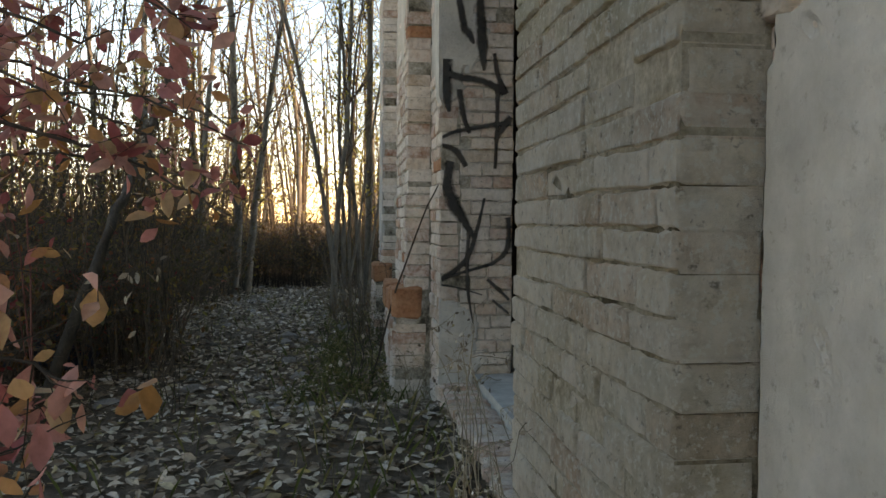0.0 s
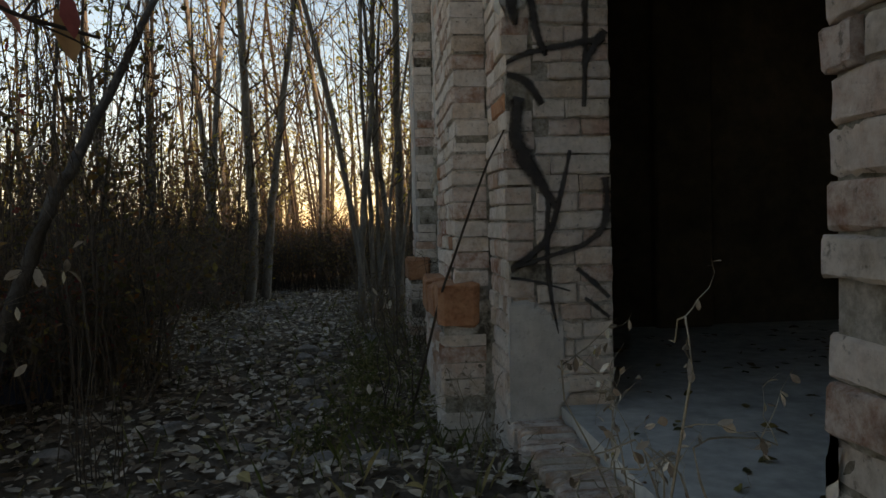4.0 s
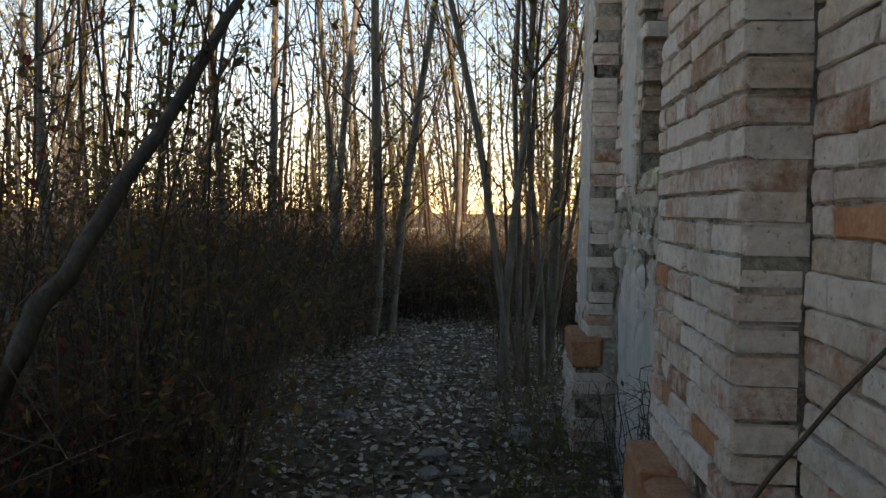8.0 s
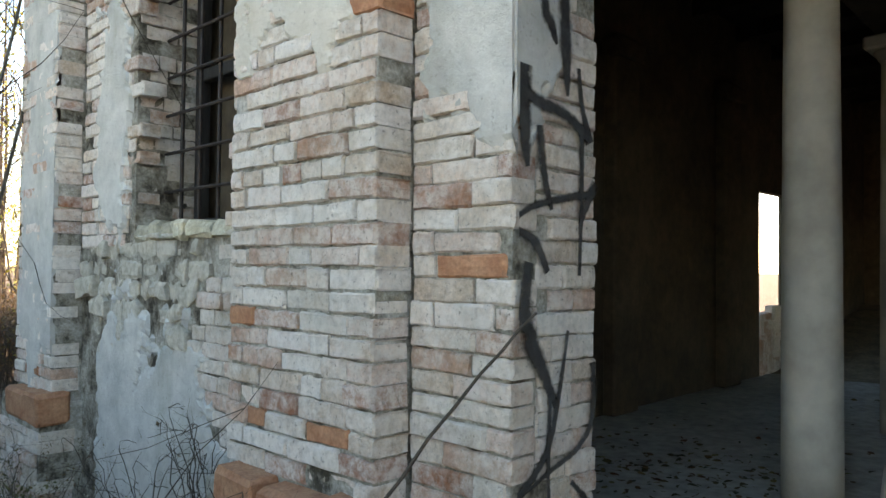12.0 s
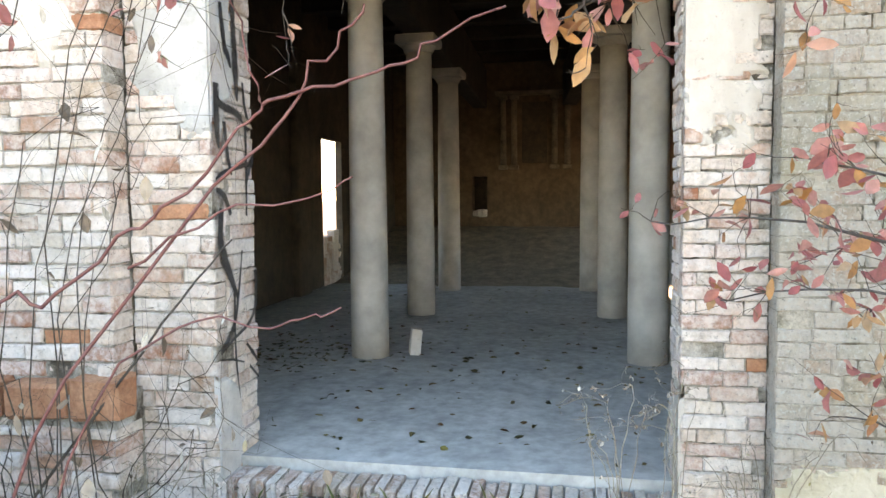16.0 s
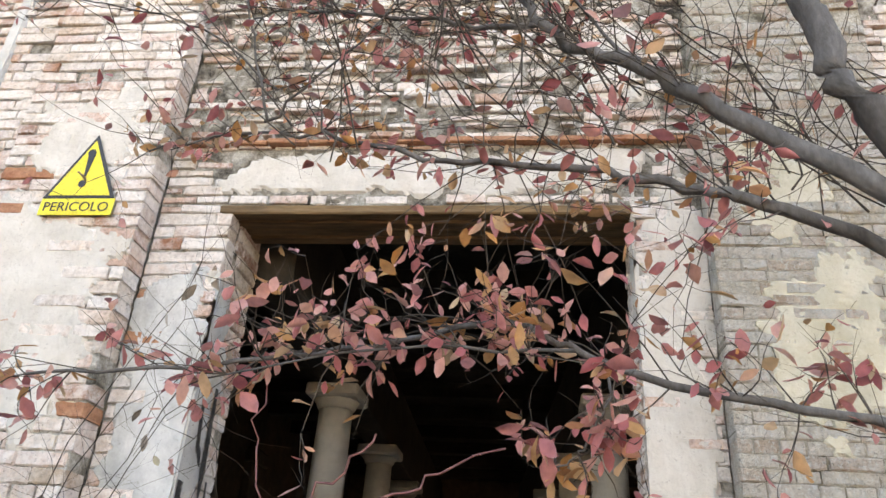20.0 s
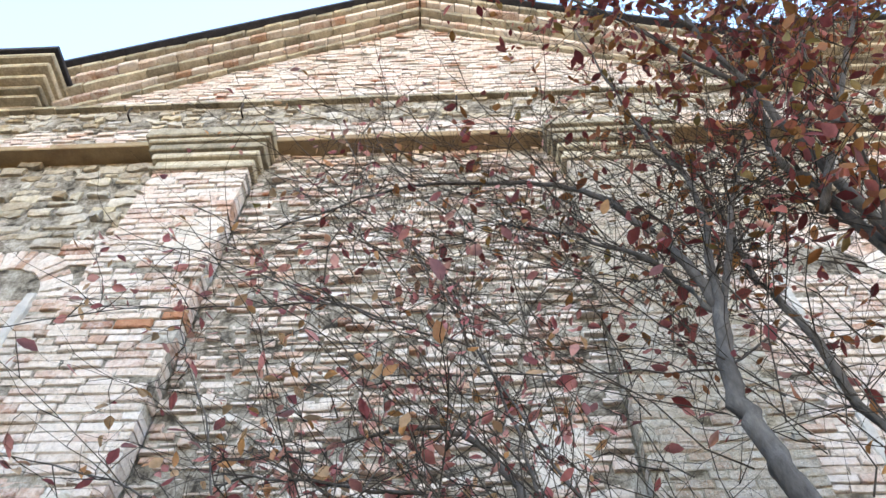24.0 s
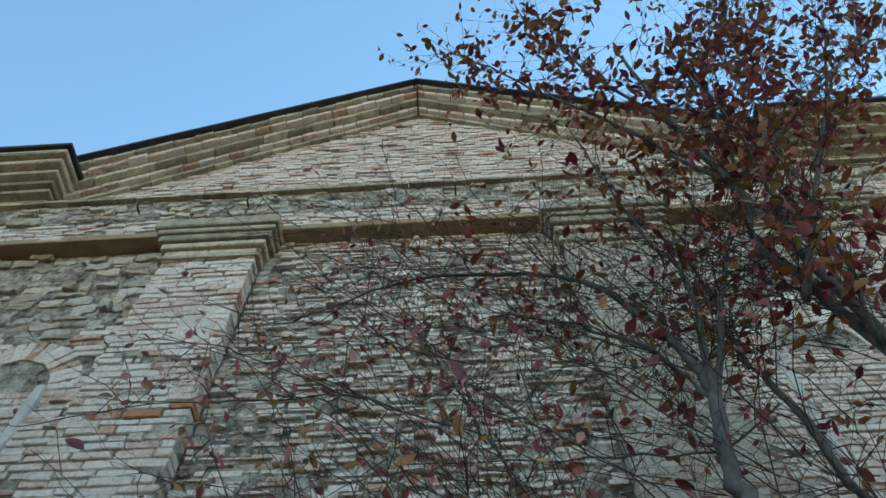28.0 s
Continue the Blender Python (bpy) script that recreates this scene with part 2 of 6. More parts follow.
PAINT = spray_material()
SOIL = mottled("leafy_soil", (0.06, 0.047, 0.036), (0.17, 0.135, 0.105), 6, 0.97, 1.0, 0.03)
ROCK = mottled("field_stone", (0.12, 0.115, 0.11), (0.27, 0.26, 0.245), 9, 0.93, 0.7, 0.015)
BARK = mottled("grey_bark", (0.075, 0.07, 0.062), (0.20, 0.19, 0.17), 14, 0.92, 0.8, 0.01, (1, 1, 0.35))
BARK_P = mottled("plum_bark", (0.05, 0.045, 0.042), (0.14, 0.13, 0.122), 14, 0.9, 0.7, 0.008, (1, 1, 0.35))
BARK_D = mottled("dark_bark", (0.03, 0.027, 0.024), (0.085, 0.076, 0.066), 16, 0.92, 0.8, 0.01, (1, 1, 0.35))
TWIG = mottled("dark_twig", (0.028, 0.022, 0.018), (0.075, 0.058, 0.046), 30, 0.85, 0.3, 0.003)
BRUSH = mottled("brown_brush", (0.06, 0.046, 0.036), (0.16, 0.125, 0.098), 30, 0.85, 0.3, 0.003)
REDTWIG = mottled("red_twig", (0.12, 0.035, 0.035), (0.22, 0.09, 0.08), 30, 0.7, 0.2, 0.002)
DRYSTEM = mottled("dry_stem", (0.16, 0.13, 0.095), (0.34, 0.29, 0.22), 30, 0.85, 0.3, 0.003)
LEAF_RED = leaf_material("red_leaf", [(0, (0.14, 0.026, 0.028)), (0.3, (0.24, 0.045, 0.042)), (0.5, (0.33, 0.085, 0.07)),
                                      (0.7, (0.32, 0.11, 0.04)), (0.85, (0.30, 0.12, 0.035)), (1, (0.20, 0.14, 0.045))], 0.35)
# Paler copy of the red leaf, with overexposure put into its colour.
LEAF_PINK = leaf_material("overexposed_red_leaf", [(0, (0.40, 0.10, 0.105)), (0.4, (0.54, 0.21, 0.19)), (0.65, (0.58, 0.29, 0.24)), (0.8, (0.50, 0.22, 0.08)),
                                            (1, (0.52, 0.35, 0.23))], 0.38)
LEAF_YEL = leaf_material("yellow_leaf", [(0, (0.30, 0.26, 0.045)), (0.4, (0.46, 0.38, 0.07)), (0.7, (0.55, 0.42, 0.10)),
                                         (1, (0.24, 0.25, 0.05))], 0.5)
LEAF_PALE = leaf_material("pale_yellow_leaf", [(0, (0.26, 0.27, 0.08)), (0.4, (0.42, 0.40, 0.14)), (0.7, (0.50, 0.46, 0.20)), (1, (0.20, 0.22, 0.07))], 0.55)
LEAF_DK = leaf_material("dark_leaf", [(0, (0.05, 0.055, 0.022)), (0.4, (0.12, 0.09, 0.035)), (0.7, (0.17, 0.075, 0.035)),
                                      (1, (0.20, 0.18, 0.05))], 0.4)
LITTER = leaf_material("leaf_litter", [(0, (0.09, 0.065, 0.048)), (0.3, (0.22, 0.165, 0.125)), (0.55, (0.38, 0.32, 0.26)),
                                       (0.85, (0.52, 0.48, 0.42)), (1, (0.28, 0.22, 0.08))], 0.08, 0.75)
GRASS = leaf_material("grass_blade", [(0, (0.05, 0.075, 0.02)), (0.6, (0.10, 0.12, 0.04)), (1, (0.26, 0.22, 0.11))], 0.3)
YELLOW = mottled("yellow_enamel", (0.60, 0.47, 0.03), (0.74, 0.60, 0.05), 12, 0.5, 0.1, 0.002)
BLACK = mottled("black_enamel", (0.012, 0.012, 0.012), (0.03, 0.03, 0.03), 12, 0.5, 0.1, 0.002)
TARP = mottled("dark_blue_sheet", (0.012, 0.016, 0.035), (0.03, 0.04, 0.075), 10, 0.5, 0.4, 0.01)

# ---------- mesh helpers ----------


class Geo:
    """Vertices and faces gathered for one mesh."""

    def __init__(self):
        self.v, self.f, self.n = [], [], 0

    def add(self, v, f):
        v = np.asarray(v, float).reshape(-1, 3)
        self.v.append(v)
        k = self.n
        self.f += [tuple(i + k for i in q) for q in f]
        self.n += len(v)
        return self

    def mesh(self, name, mat, smooth=False):
        me = bpy.data.meshes.new(name)
        v = np.concatenate(self.v) if self.v else np.zeros((0, 3))
        me.from_pydata(v.tolist(), [], self.f)
        me.materials.append(mat)
        if smooth:
            me.polygons.foreach_set("use_smooth", [True] * len(me.polygons))
        me.update()
        return me


def part(name, geo, mat, parent=None, label="", smooth=False):
    ob = new(name, geo.mesh(name, mat, smooth))
    if parent:
        ob.parent = parent
    if label:
        tagged(ob, label)
    return ob


def thing(name, at, label, category, group="", kind=""):
    ob = new(name)
    ob.location = at
    ob.empty_display_size = 0.05
    return tagged(ob, label, category, group, kind)


BOX_F = [(0, 3, 2, 1), (4, 5, 6, 7), (0, 1, 5, 4), (1, 2, 6, 5), (2, 3, 7, 6), (3, 0, 4, 7)]


def box(geo, x0, x1, y0, y1, z0, z1):
    return geo.add([(x0, y0, z0), (x1, y0, z0), (x1, y1, z0), (x0, y1, z0), (x0, y0, z1), (x1, y0, z1), (x1, y1, z1), (x0, y1, z1)], BOX_F)


def bevel_box(geo, x0, x1, y0, y1, z0, z1, b=0.01, wob=0.0, rng=None):
    """A block with chamfered edges and slightly uneven corners."""
    bm = bmesh.new()
    bmesh.ops.create_cube(bm, size=1, matrix=Matrix.LocRotScale(((x0 + x1) / 2, (y0 + y1) / 2, (z0 + z1) / 2), None, (x1 - x0, y1 - y0, z1 - z0)))
    bmesh.ops.bevel(bm, geom=bm.edges[:], offset=b, segments=1, affect="EDGES")
    bm.verts.index_update()
    v = np.array([p.co[:] for p in bm.verts])
    if wob:
        v += (rng or np.random).normal(0, wob, v.shape)
    geo.add(v, [tuple(p.index for p in q.verts) for q in bm.faces])
    bm.free()
    return geo


def tube(geo, pts, radii, sides=6, cap=True):
    """A tapered round bar along pts."""
    pts = [Vector(p) for p in pts]
    rings, up = [], Vector((0.13, 0.29, 0.95)).normalized()
    for i, p in enumerate(pts):
        d = (pts[min(i + 1, len(pts) - 1)] - pts[max(i - 1, 0)])
        d = d.normalized() if d.length > 1e-6 else Vector((0, 0, 1))
        a = d.cross(up)
        a = a.normalized() if a.length > 1e-3 else d.orthogonal().normalized()
        b = d.cross(a)
        for k in range(sides):
            w = 2 * math.pi * k / sides
            rings.append(p + (a * math.cos(w) + b * math.sin(w)) * radii[i])
    f = []
    for i in range(len(pts) - 1):
        for k in range(sides):
            j = (k + 1) % sides
            f.append((i * sides + k, i * sides + j, (i + 1) * sides + j, (i + 1) * sides + k))
    if cap:
        f.append(tuple(range(sides - 1, -1, -1)))
        f.append(tuple(range((len(pts) - 1) * sides, len(pts) * sides)))
    return geo.add([tuple(r) for r in rings], f)


LEAF_V = np.array([(0, 0, 0), (0.16, 0.12, 0.02), (0.45, 0.25, 0.055), (0.78, 0.17, 0.03), (1, 0, -0.05), (0.78, -0.17, 0.03), (0.45, -0.25, 0.055), (0.16, -0.12, 0.02), (0.5, 0, 0.0)])
LEAF_F = [(0, 1, 2, 8), (8, 2, 3, 4), (0, 8, 6, 7), (8, 4, 5, 6)]


def leaves(geo, rng, points, size, spread=0.6, flat=0.0, hang=0.4, simple=False):
    """Folded pointed leaves at points; flat: how far they lie level."""
    pts = np.asarray(points, float)
    n = len(pts)
    if not n:
        return geo
    az = rng.uniform(0, 2 * np.pi, n)
    pitch = rng.normal(-hang, spread, n) * (1 - flat)
    d = np.stack([np.cos(az) * np.cos(pitch), np.sin(az) * np.cos(pitch), np.sin(pitch)], 1)
    up = rng.normal(0, 1, (n, 3)) * (1 - flat) + np.array([0, 0, 1.0])
    s = np.cross(up, d)
    s /= np.linalg.norm(s, axis=1, keepdims=True) + 1e-9
    u = np.cross(d, s)
    k = rng.uniform(size[0], size[1], n)[:, None]
    w = rng.uniform(0.75, 1.25, n)[:, None]
    fold = rng.uniform(-1.2, 2.6, n)[:, None]
    v = pts[:, None] + k[:, None] * (LEAF_V[None, :, :1] * d[:, None] + w[:, None] * LEAF_V[None, :, 1:2] * s[:, None] + fold[:, None] * LEAF_V[None, :, 2:] * u[:, None])
    if simple:
        v = v[:, [0, 2, 4, 6]]
        return geo.add(v.reshape(-1, 3), [(4 * j, 4 * j + 1, 4 * j + 2, 4 * j + 3) for j in range(n)])
    f = [tuple(i + 9 * j for i in q) for j in range(n) for q in LEAF_F]
    return geo.add(v.reshape(-1, 3), f)


def smooth(a, b, x):
    t = min(max((x - a) / (b - a), 0.0), 1.0)
    return t * t * (3 - 2 * t)


def lift(x, y):
    """The height of the ground."""
    if x > 0.1:
        return -0.02
    h = 0.05 - 0.36 * (1 - smooth(-2.4, -0.7, y)) + 0.16 * smooth(-2.0, -4.0, x) * smooth(0.5, 3.0, y)
    h += 0.17 * smooth(1.7, 0.9, y) * smooth(-2.0, -0.7, y) * smooth(-1.7, -0.35, x)
    h += 0.035 * noise.noise(Vector((x * 0.7, y * 0.7, 0))) + 0.018 * noise.noise(Vector((x * 2.6, y * 2.6, 3)))
    return h


# ---------- ground ----------
def build_ground():
    xs = [-400, -150, -70, -40, -28, -20, -16] + list(np.arange(-13, 0.3, 0.2)) + [2, 6, 12, 20, 32, 60, 150, 400]
    ys = [-400, -150, -60, -30, -16, -10] + list(np.arange(-6, 20, 0.2)) + [22, 26, 32, 42, 60, 100, 200, 400]
    v = [(x, y, lift(x, y) if -14 < x < 3 and -8 < y < 21 else -0.02) for x in xs for y in ys]
    m = len(ys)
    f = [(i * m + j, (i + 1) * m + j, (i + 1) * m + j + 1, i * m + j + 1) for i in range(len(xs) - 1) for j in range(m - 1)]
    return tagged(part("ground", Geo().add(v, f), SOIL, smooth=True), "dark soil under fallen leaves along a wall", "ground", kind="structure")


build_ground()

# ---------- masonry ----------
PORTAL, PIL_IN, PIL_OUT, FAR_IN, FAR_OUT = 1.35, 1.774, 2.66, 4.68, 5.34
PIL_X, TOP = -0.155, 9.93


def piece_template(rng, worn=1.0, round_off=0.16):
    """A worn brick of unit size: length along x, height along z, its face at y = 0 and its back at y = 1."""
    n = 4
    us = np.linspace(-0.5, 0.5, n)
    v = []
    for z in (-0.5, 0.5):
        for u in us:
            v.append((u, 1.0, z))
    for z in (-0.5, 0.5):
        for i, u in enumerate(us):
            v.append((u + rng.normal(0, 0.008) * worn, 0.05 + abs(rng.normal(0, 0.03)) * worn, z + rng.normal(0, 0.06) * worn))
    for z in (-0.5, 0.5):
        for i, u in enumerate(us):
            v.append((u * (1 - round_off * 0.30) + rng.normal(0, 0.008) * worn, rng.normal(0, 0.018) * worn, z * (1 - round_off * 1.2) + rng.normal(0, 0.035) * worn))
    f = []
    for a, b in ((0, 8), (8, 16)):
        for i in range(n - 1):
            f.append((a + i, a + i + 1, b + i + 1, b + i))
            f.append((b + n + i, b + n + i + 1, a + n + i + 1, a + n + i))
        f.append((a, b, b + n, a + n))
        f.append((a + n - 1, a + 2 * n - 1, b + 2 * n - 1, b + n - 1))
    for i in range(n - 1):
        f.append((16 + i, 16 + i + 1, 16 + n + i + 1, 16 + n + i))
    return np.array(v), f


def rough_template(rng):
    """A crumbled brick for walls passed close by: an uneven face with ragged edges."""
    nu, nz = 8, 5
    us = [-0.5] + list(np.linspace(-0.468, 0.468, nu - 2)) + [0.5]
    o = Vector(rng.uniform(0, 40, 3))
    v, f = [], []
    for j in range(nz):
        for i in range(nu):
            a, b = us[i], (-0.5, -0.41, 0.0, 0.41, 0.5)[j]
            rim = i in (0, nu - 1) or j in (0, nz - 1)
            lump = noise.noise(Vector((a * 4, b * 2, 0)) + o) * 0.03 + noise.noise(Vector((a * 11, b * 5, 3)) + o) * 0.02
            v.append((a + (rng.normal(0, 0.012) if rim else 0), (0.045 + abs(rng.normal(0, 0.04)) if rim else 0.0) + lump, b + (rng.normal(0, 0.028) if rim else rng.normal(0, 0.015))))
    for j in range(nz - 1):
        for i in range(nu - 1):
            k = j * nu + i
            f.append((k, k + 1, k + nu + 1, k + nu))
    ring = list(range(nu)) + [j * nu + nu - 1 for j in range(1, nz)] + [(nz - 1) * nu + i for i in range(nu - 2, -1, -1)] + [j * nu for j in range(nz - 2, 0, -1)]
    n = len(v)
    for t in ring:
        v.append((v[t][0], 1.0, v[t][2]))
    m = len(ring)
    f += [(ring[(t + 1) % m], ring[t], n + t, n + (t + 1) % m) for t in range(m)]
    return np.array(v), f


BRNG = np.random.default_rng(5)
TEMPLATES = [piece_template(BRNG) for _ in range(14)]
STONE_T = [piece_template(BRNG, 2.4, 0.34) for _ in range(12)]


def piece_meshes(templates, name, mat):
    out = []
    for v, f in templates:
        me = bpy.data.meshes.new(name)
        me.from_pydata(v.tolist(), [], f)
        me.materials.append(mat)
        out.append(me)
    return out


ROUGH_T = [rough_template(BRNG) for _ in range(14)]
OCHRE_MESHES = piece_meshes(ROUGH_T, "brick", BRICK_O)
BRICK_MESHES = piece_meshes(ROUGH_T, "brick", BRICK)
ORANGE_MESHES = piece_meshes(ROUGH_T[:5], "brick", ORANGE)
STONE_MESHES = piece_meshes(STONE_T, "stone", STONE_R)


def courses(rng, width, z0, z1, pitch=0.0745, length=0.262, keep=None, edge=(True, True)):
    """Rows of (u, z, l, h): laid bricks between u = 0 and width, from z0 to z1."""
    out, z, row = [], z0, 0
    while z < z1 - 0.02:
        h = min(pitch * rng.uniform(0.93, 1.07), z1 - z)
        u = -rng.uniform(0.1, 0.9) * length * (0.5 if row % 2 else 1.0)
        while u < width:
            l = length * (rng.choice([1.0, 0.5], p=[0.72, 0.28])) * rng.uniform(0.86, 1.12)
            a, b = max(u, 0.0), min(u + l, width)
            if width - b < 0.07:
                b = width
            if b - a > 0.06 and (keep is None or keep((a + b) / 2, z + h / 2)):
                out.append(((a + b) / 2, z + h / 2, b - a, h))
            u = b if b == width else u + l
            if b == width:
                break
        z += h
        row += 1
    return out


def lay(wall, rows, origin, udir, out_dir, near=None, most=300, depth=0.11, gap=0.006, proud=0.005, seed=1, kind="brick", red=0.0, ochre=False):
    """Lay pieces on a wall: the ones nearest to a spot as parts, the rest as one mesh."""
    rng = np.random.default_rng(seed)
    o, u, nrm = Vector(origin), Vector(udir), Vector(out_dir)
    temp, meshes = (TEMPLATES, BRICK_MESHES) if kind == "brick" else (STONE_T, STONE_MESHES)
    if ochre:
        meshes = OCHRE_MESHES
    spots = [(o + u * r[0] + Vector((0, 0, r[1])), r) for r in rows]
    if near is not None:
        spots.sort(key=lambda s: (s[0] - Vector(near)).length)
    else:
        most = 0
    rest = Geo()
    for i, (c, (cu, cz, l, h)) in enumerate(spots):
        off = nrm * (rng.normal(0, proud) + 0.002 - (0.02 * rng.random() if rng.random() < 0.05 and kind == "brick" else 0.0))
        gp = gap * (2.1 if c.z > 4.7 else 1.0)
        if c.z > 4.7:
            off *= 1.8
        sx, sz = max(l - gp * rng.uniform(0.1, 1.9), 0.03), max(h - gp * rng.choice([0.15, 0.7, 1.2, 1.8]) * rng.uniform(0.8, 1.2), 0.02)
        tilt = rng.normal(0, 0.016)
        flip = -1.0 if rng.random() < 0.5 else 1.0
        m = Matrix.Translation(c + off) @ Matrix((u, -nrm, (0, 0, 1))).transposed().to_4x4() @ Matrix.Rotation(tilt, 4, "Y") @ Matrix.Diagonal((sx, depth, sz * flip, 1))
        k = int(rng.integers(len(temp)))
        if i < most:
            me = ORANGE_MESHES[k % 5] if rng.random() < red else meshes[k]
            ob = new(kind, me)
            ob.parent = wall
            ob.matrix_parent_inverse = Matrix.Identity(4)
            ob.matrix_basis = wall.matrix_basis.inverted() @ m
        else:
            v = temp[k][0]
            mm = np.array(m)
            f = temp[k][1]
            rest.add(v @ mm[:3, :3].T + mm[:3, 3], f)
    if rest.n:
        ob = part(kind + "work", rest, (BRICK_OJ if ochre else BRICK_J) if kind == "brick" else STONE_R, wall)
        tagged(ob, kind="stuff")
    return wall


def wall_core(name, label, boxes, category="wall", mat=MORTAR):
    g = Geo()
    for b in boxes:
        box(g, *b)
    return tagged(part(name, g, mat), label, category, kind="structure")


LOW = -0.55
R = 0.011
K = 0.8
RISE = 0.25
SHRINK = Matrix.Translation((0, PIL_IN, RISE)) @ Matrix.Scale(K, 4) @ Matrix.Translation((0, -PIL_IN, -0.03))


def zk(z):
    return RISE + (z - 0.03) * K


def scaled(build, *args):
    """Build something drawn at the plan's larger scale and bring it to the scale of the north pier."""
    before = set(bpy.data.objects)
    out = build(*args)
    for o in set(bpy.data.objects) - before:
        if o.parent is None:
            o.matrix_basis = SHRINK @ o.matrix_basis
    return out


def slab(geo, rng, cy, cz, ry, rz, x, thick=0.007, rough=1.0, side=None, lim=None):
    """Plaster left on a wall, thinning out unevenly (on a plane of constant x, or on a jamb when side is given)."""
    na, nb = max(9, min(int(ry * 2.6 / 0.022), 70)), max(9, min(int(rz * 2.6 / 0.022), 110))
    o = Vector(rng.uniform(0, 50, 3))
    v, hs = [], []
    for a in np.linspace(-1.3, 1.3, na):
        for b in np.linspace(-1.3, 1.3, nb):
            e = 1 - (a ** 4 + b ** 4) ** 0.25
            p = Vector((a * ry, b * rz, 0)) + o
            fld = 2.0 * e + rough * (0.9 * noise.noise(p * 3.1) + 0.6 * noise.noise(p * 8) + 0.4 * noise.noise(p * 21))
            k = min(max(fld * 3.5 + 0.5, 0), 1)
            h = -0.022 + (0.022 + thick) * k + 0.0025 * noise.noise(p * 30) * k
            u = a * ry + cy if side is None else a * ry + x
            if lim:
                u = min(max(u, lim[0]), lim[1])
            hs.append(k)
            v.append((x - h, u, cz + b * rz) if side is None else (u, side - h * (1 if side > 0 else -1), cz + b * rz))
    f = []
    for i in range(na - 1):
        for j in range(nb - 1):
            q = (i * nb + j, (i + 1) * nb + j, (i + 1) * nb + j + 1, i * nb + j + 1)
            if max(hs[t] for t in q) > 0.02:
                f.append(q)
    used = sorted({t for q in f for t in q})
    if not used:
        return geo
    back = {t: n for n, t in enumerate(used)}
    return geo.add([v[t] for t in used], [tuple(back[t] for t in q) for q in f])


def build_portal_side(s):
    """The strip of wall and the jamb beside the portal; s = 1 north of it, -1 south."""
    y0, y1 = sorted((s * PORTAL, s * PIL_IN))
    jy = s * (PORTAL + R)
    a, b = sorted((jy, s * PIL_IN))
    word = "north" if s > 0 else "south"
    top = zk(4.15) if s > 0 else 4.15
    w = wall_core(f"wall_portal_{word}", "weathered pale brick wall strip beside a tall doorway", [(R, 0.43, a, b, LOW, top)])
    rng = np.random.default_rng(20 + s)
    width = PIL_IN - PORTAL
    rows = courses(rng, width, LOW, top)
    lay(w, rows, (0, y0, 0), (0, 1, 0), (-1, 0, 0), (0, s * PORTAL, 1.3), 190, seed=31 + s, red=0.03)
    rows = courses(rng, 0.43 - 0.12, LOW, top, length=0.24)
    lay(w, rows, (0.12, s * PORTAL, 0), (1, 0, 0), (0, -s, 0), (0.2, s * PORTAL, 1.3), 100, seed=41 + s)
    return w


W_N, W_S = build_portal_side(1), scaled(build_portal_side, -1)


def build_over_portal():
    w = wall_core("wall_over_portal", "tall weathered brick wall above a doorway", [(R, 0.5, -PIL_IN, PIL_IN, 4.15, TOP)], mat=MORTAR_U)
    rng = np.random.default_rng(3)
    keep = lambda u, z: not (4.2 < z < 4.6 and 0.3 < u < 3.2)
    rows = courses(rng, 2 * PIL_IN, 4.16, TOP, keep=keep)
    lay(w, rows, (0, -PIL_IN, 0), (0, 1, 0), (-1, 0, 0), (0, 0, 4.8), 300, seed=4, gap=0.016, proud=0.011)
    g = Geo()
    for i, y in enumerate(np.arange(-PIL_IN + 0.02, PIL_IN - 0.2, 0.285)):
        bevel_box(g, -0.055 + rng.normal(0, 0.006), 0.05, y, y + 0.275, 4.62 + rng.normal(0, 0.004), 4.655 + rng.normal(0, 0.004), 0.006, 0.002, rng)
    part("string_course", g, ORANGE, w, "thin orange tile ledge")
    g = Geo()
    for cy, cz, ry, rz in ((-0.9, 4.4, 0.7, 0.17), (0.5, 4.41, 0.75, 0.17), (-1.25, 5.3, 0.2, 0.4)):
        slab(g, rng, cy, cz, ry, rz, 0.0, lim=(-1.77, 1.77))
    part("plaster", g, PLASTER_W, w, "remains of pale plaster")
    return w


scaled(build_over_portal)


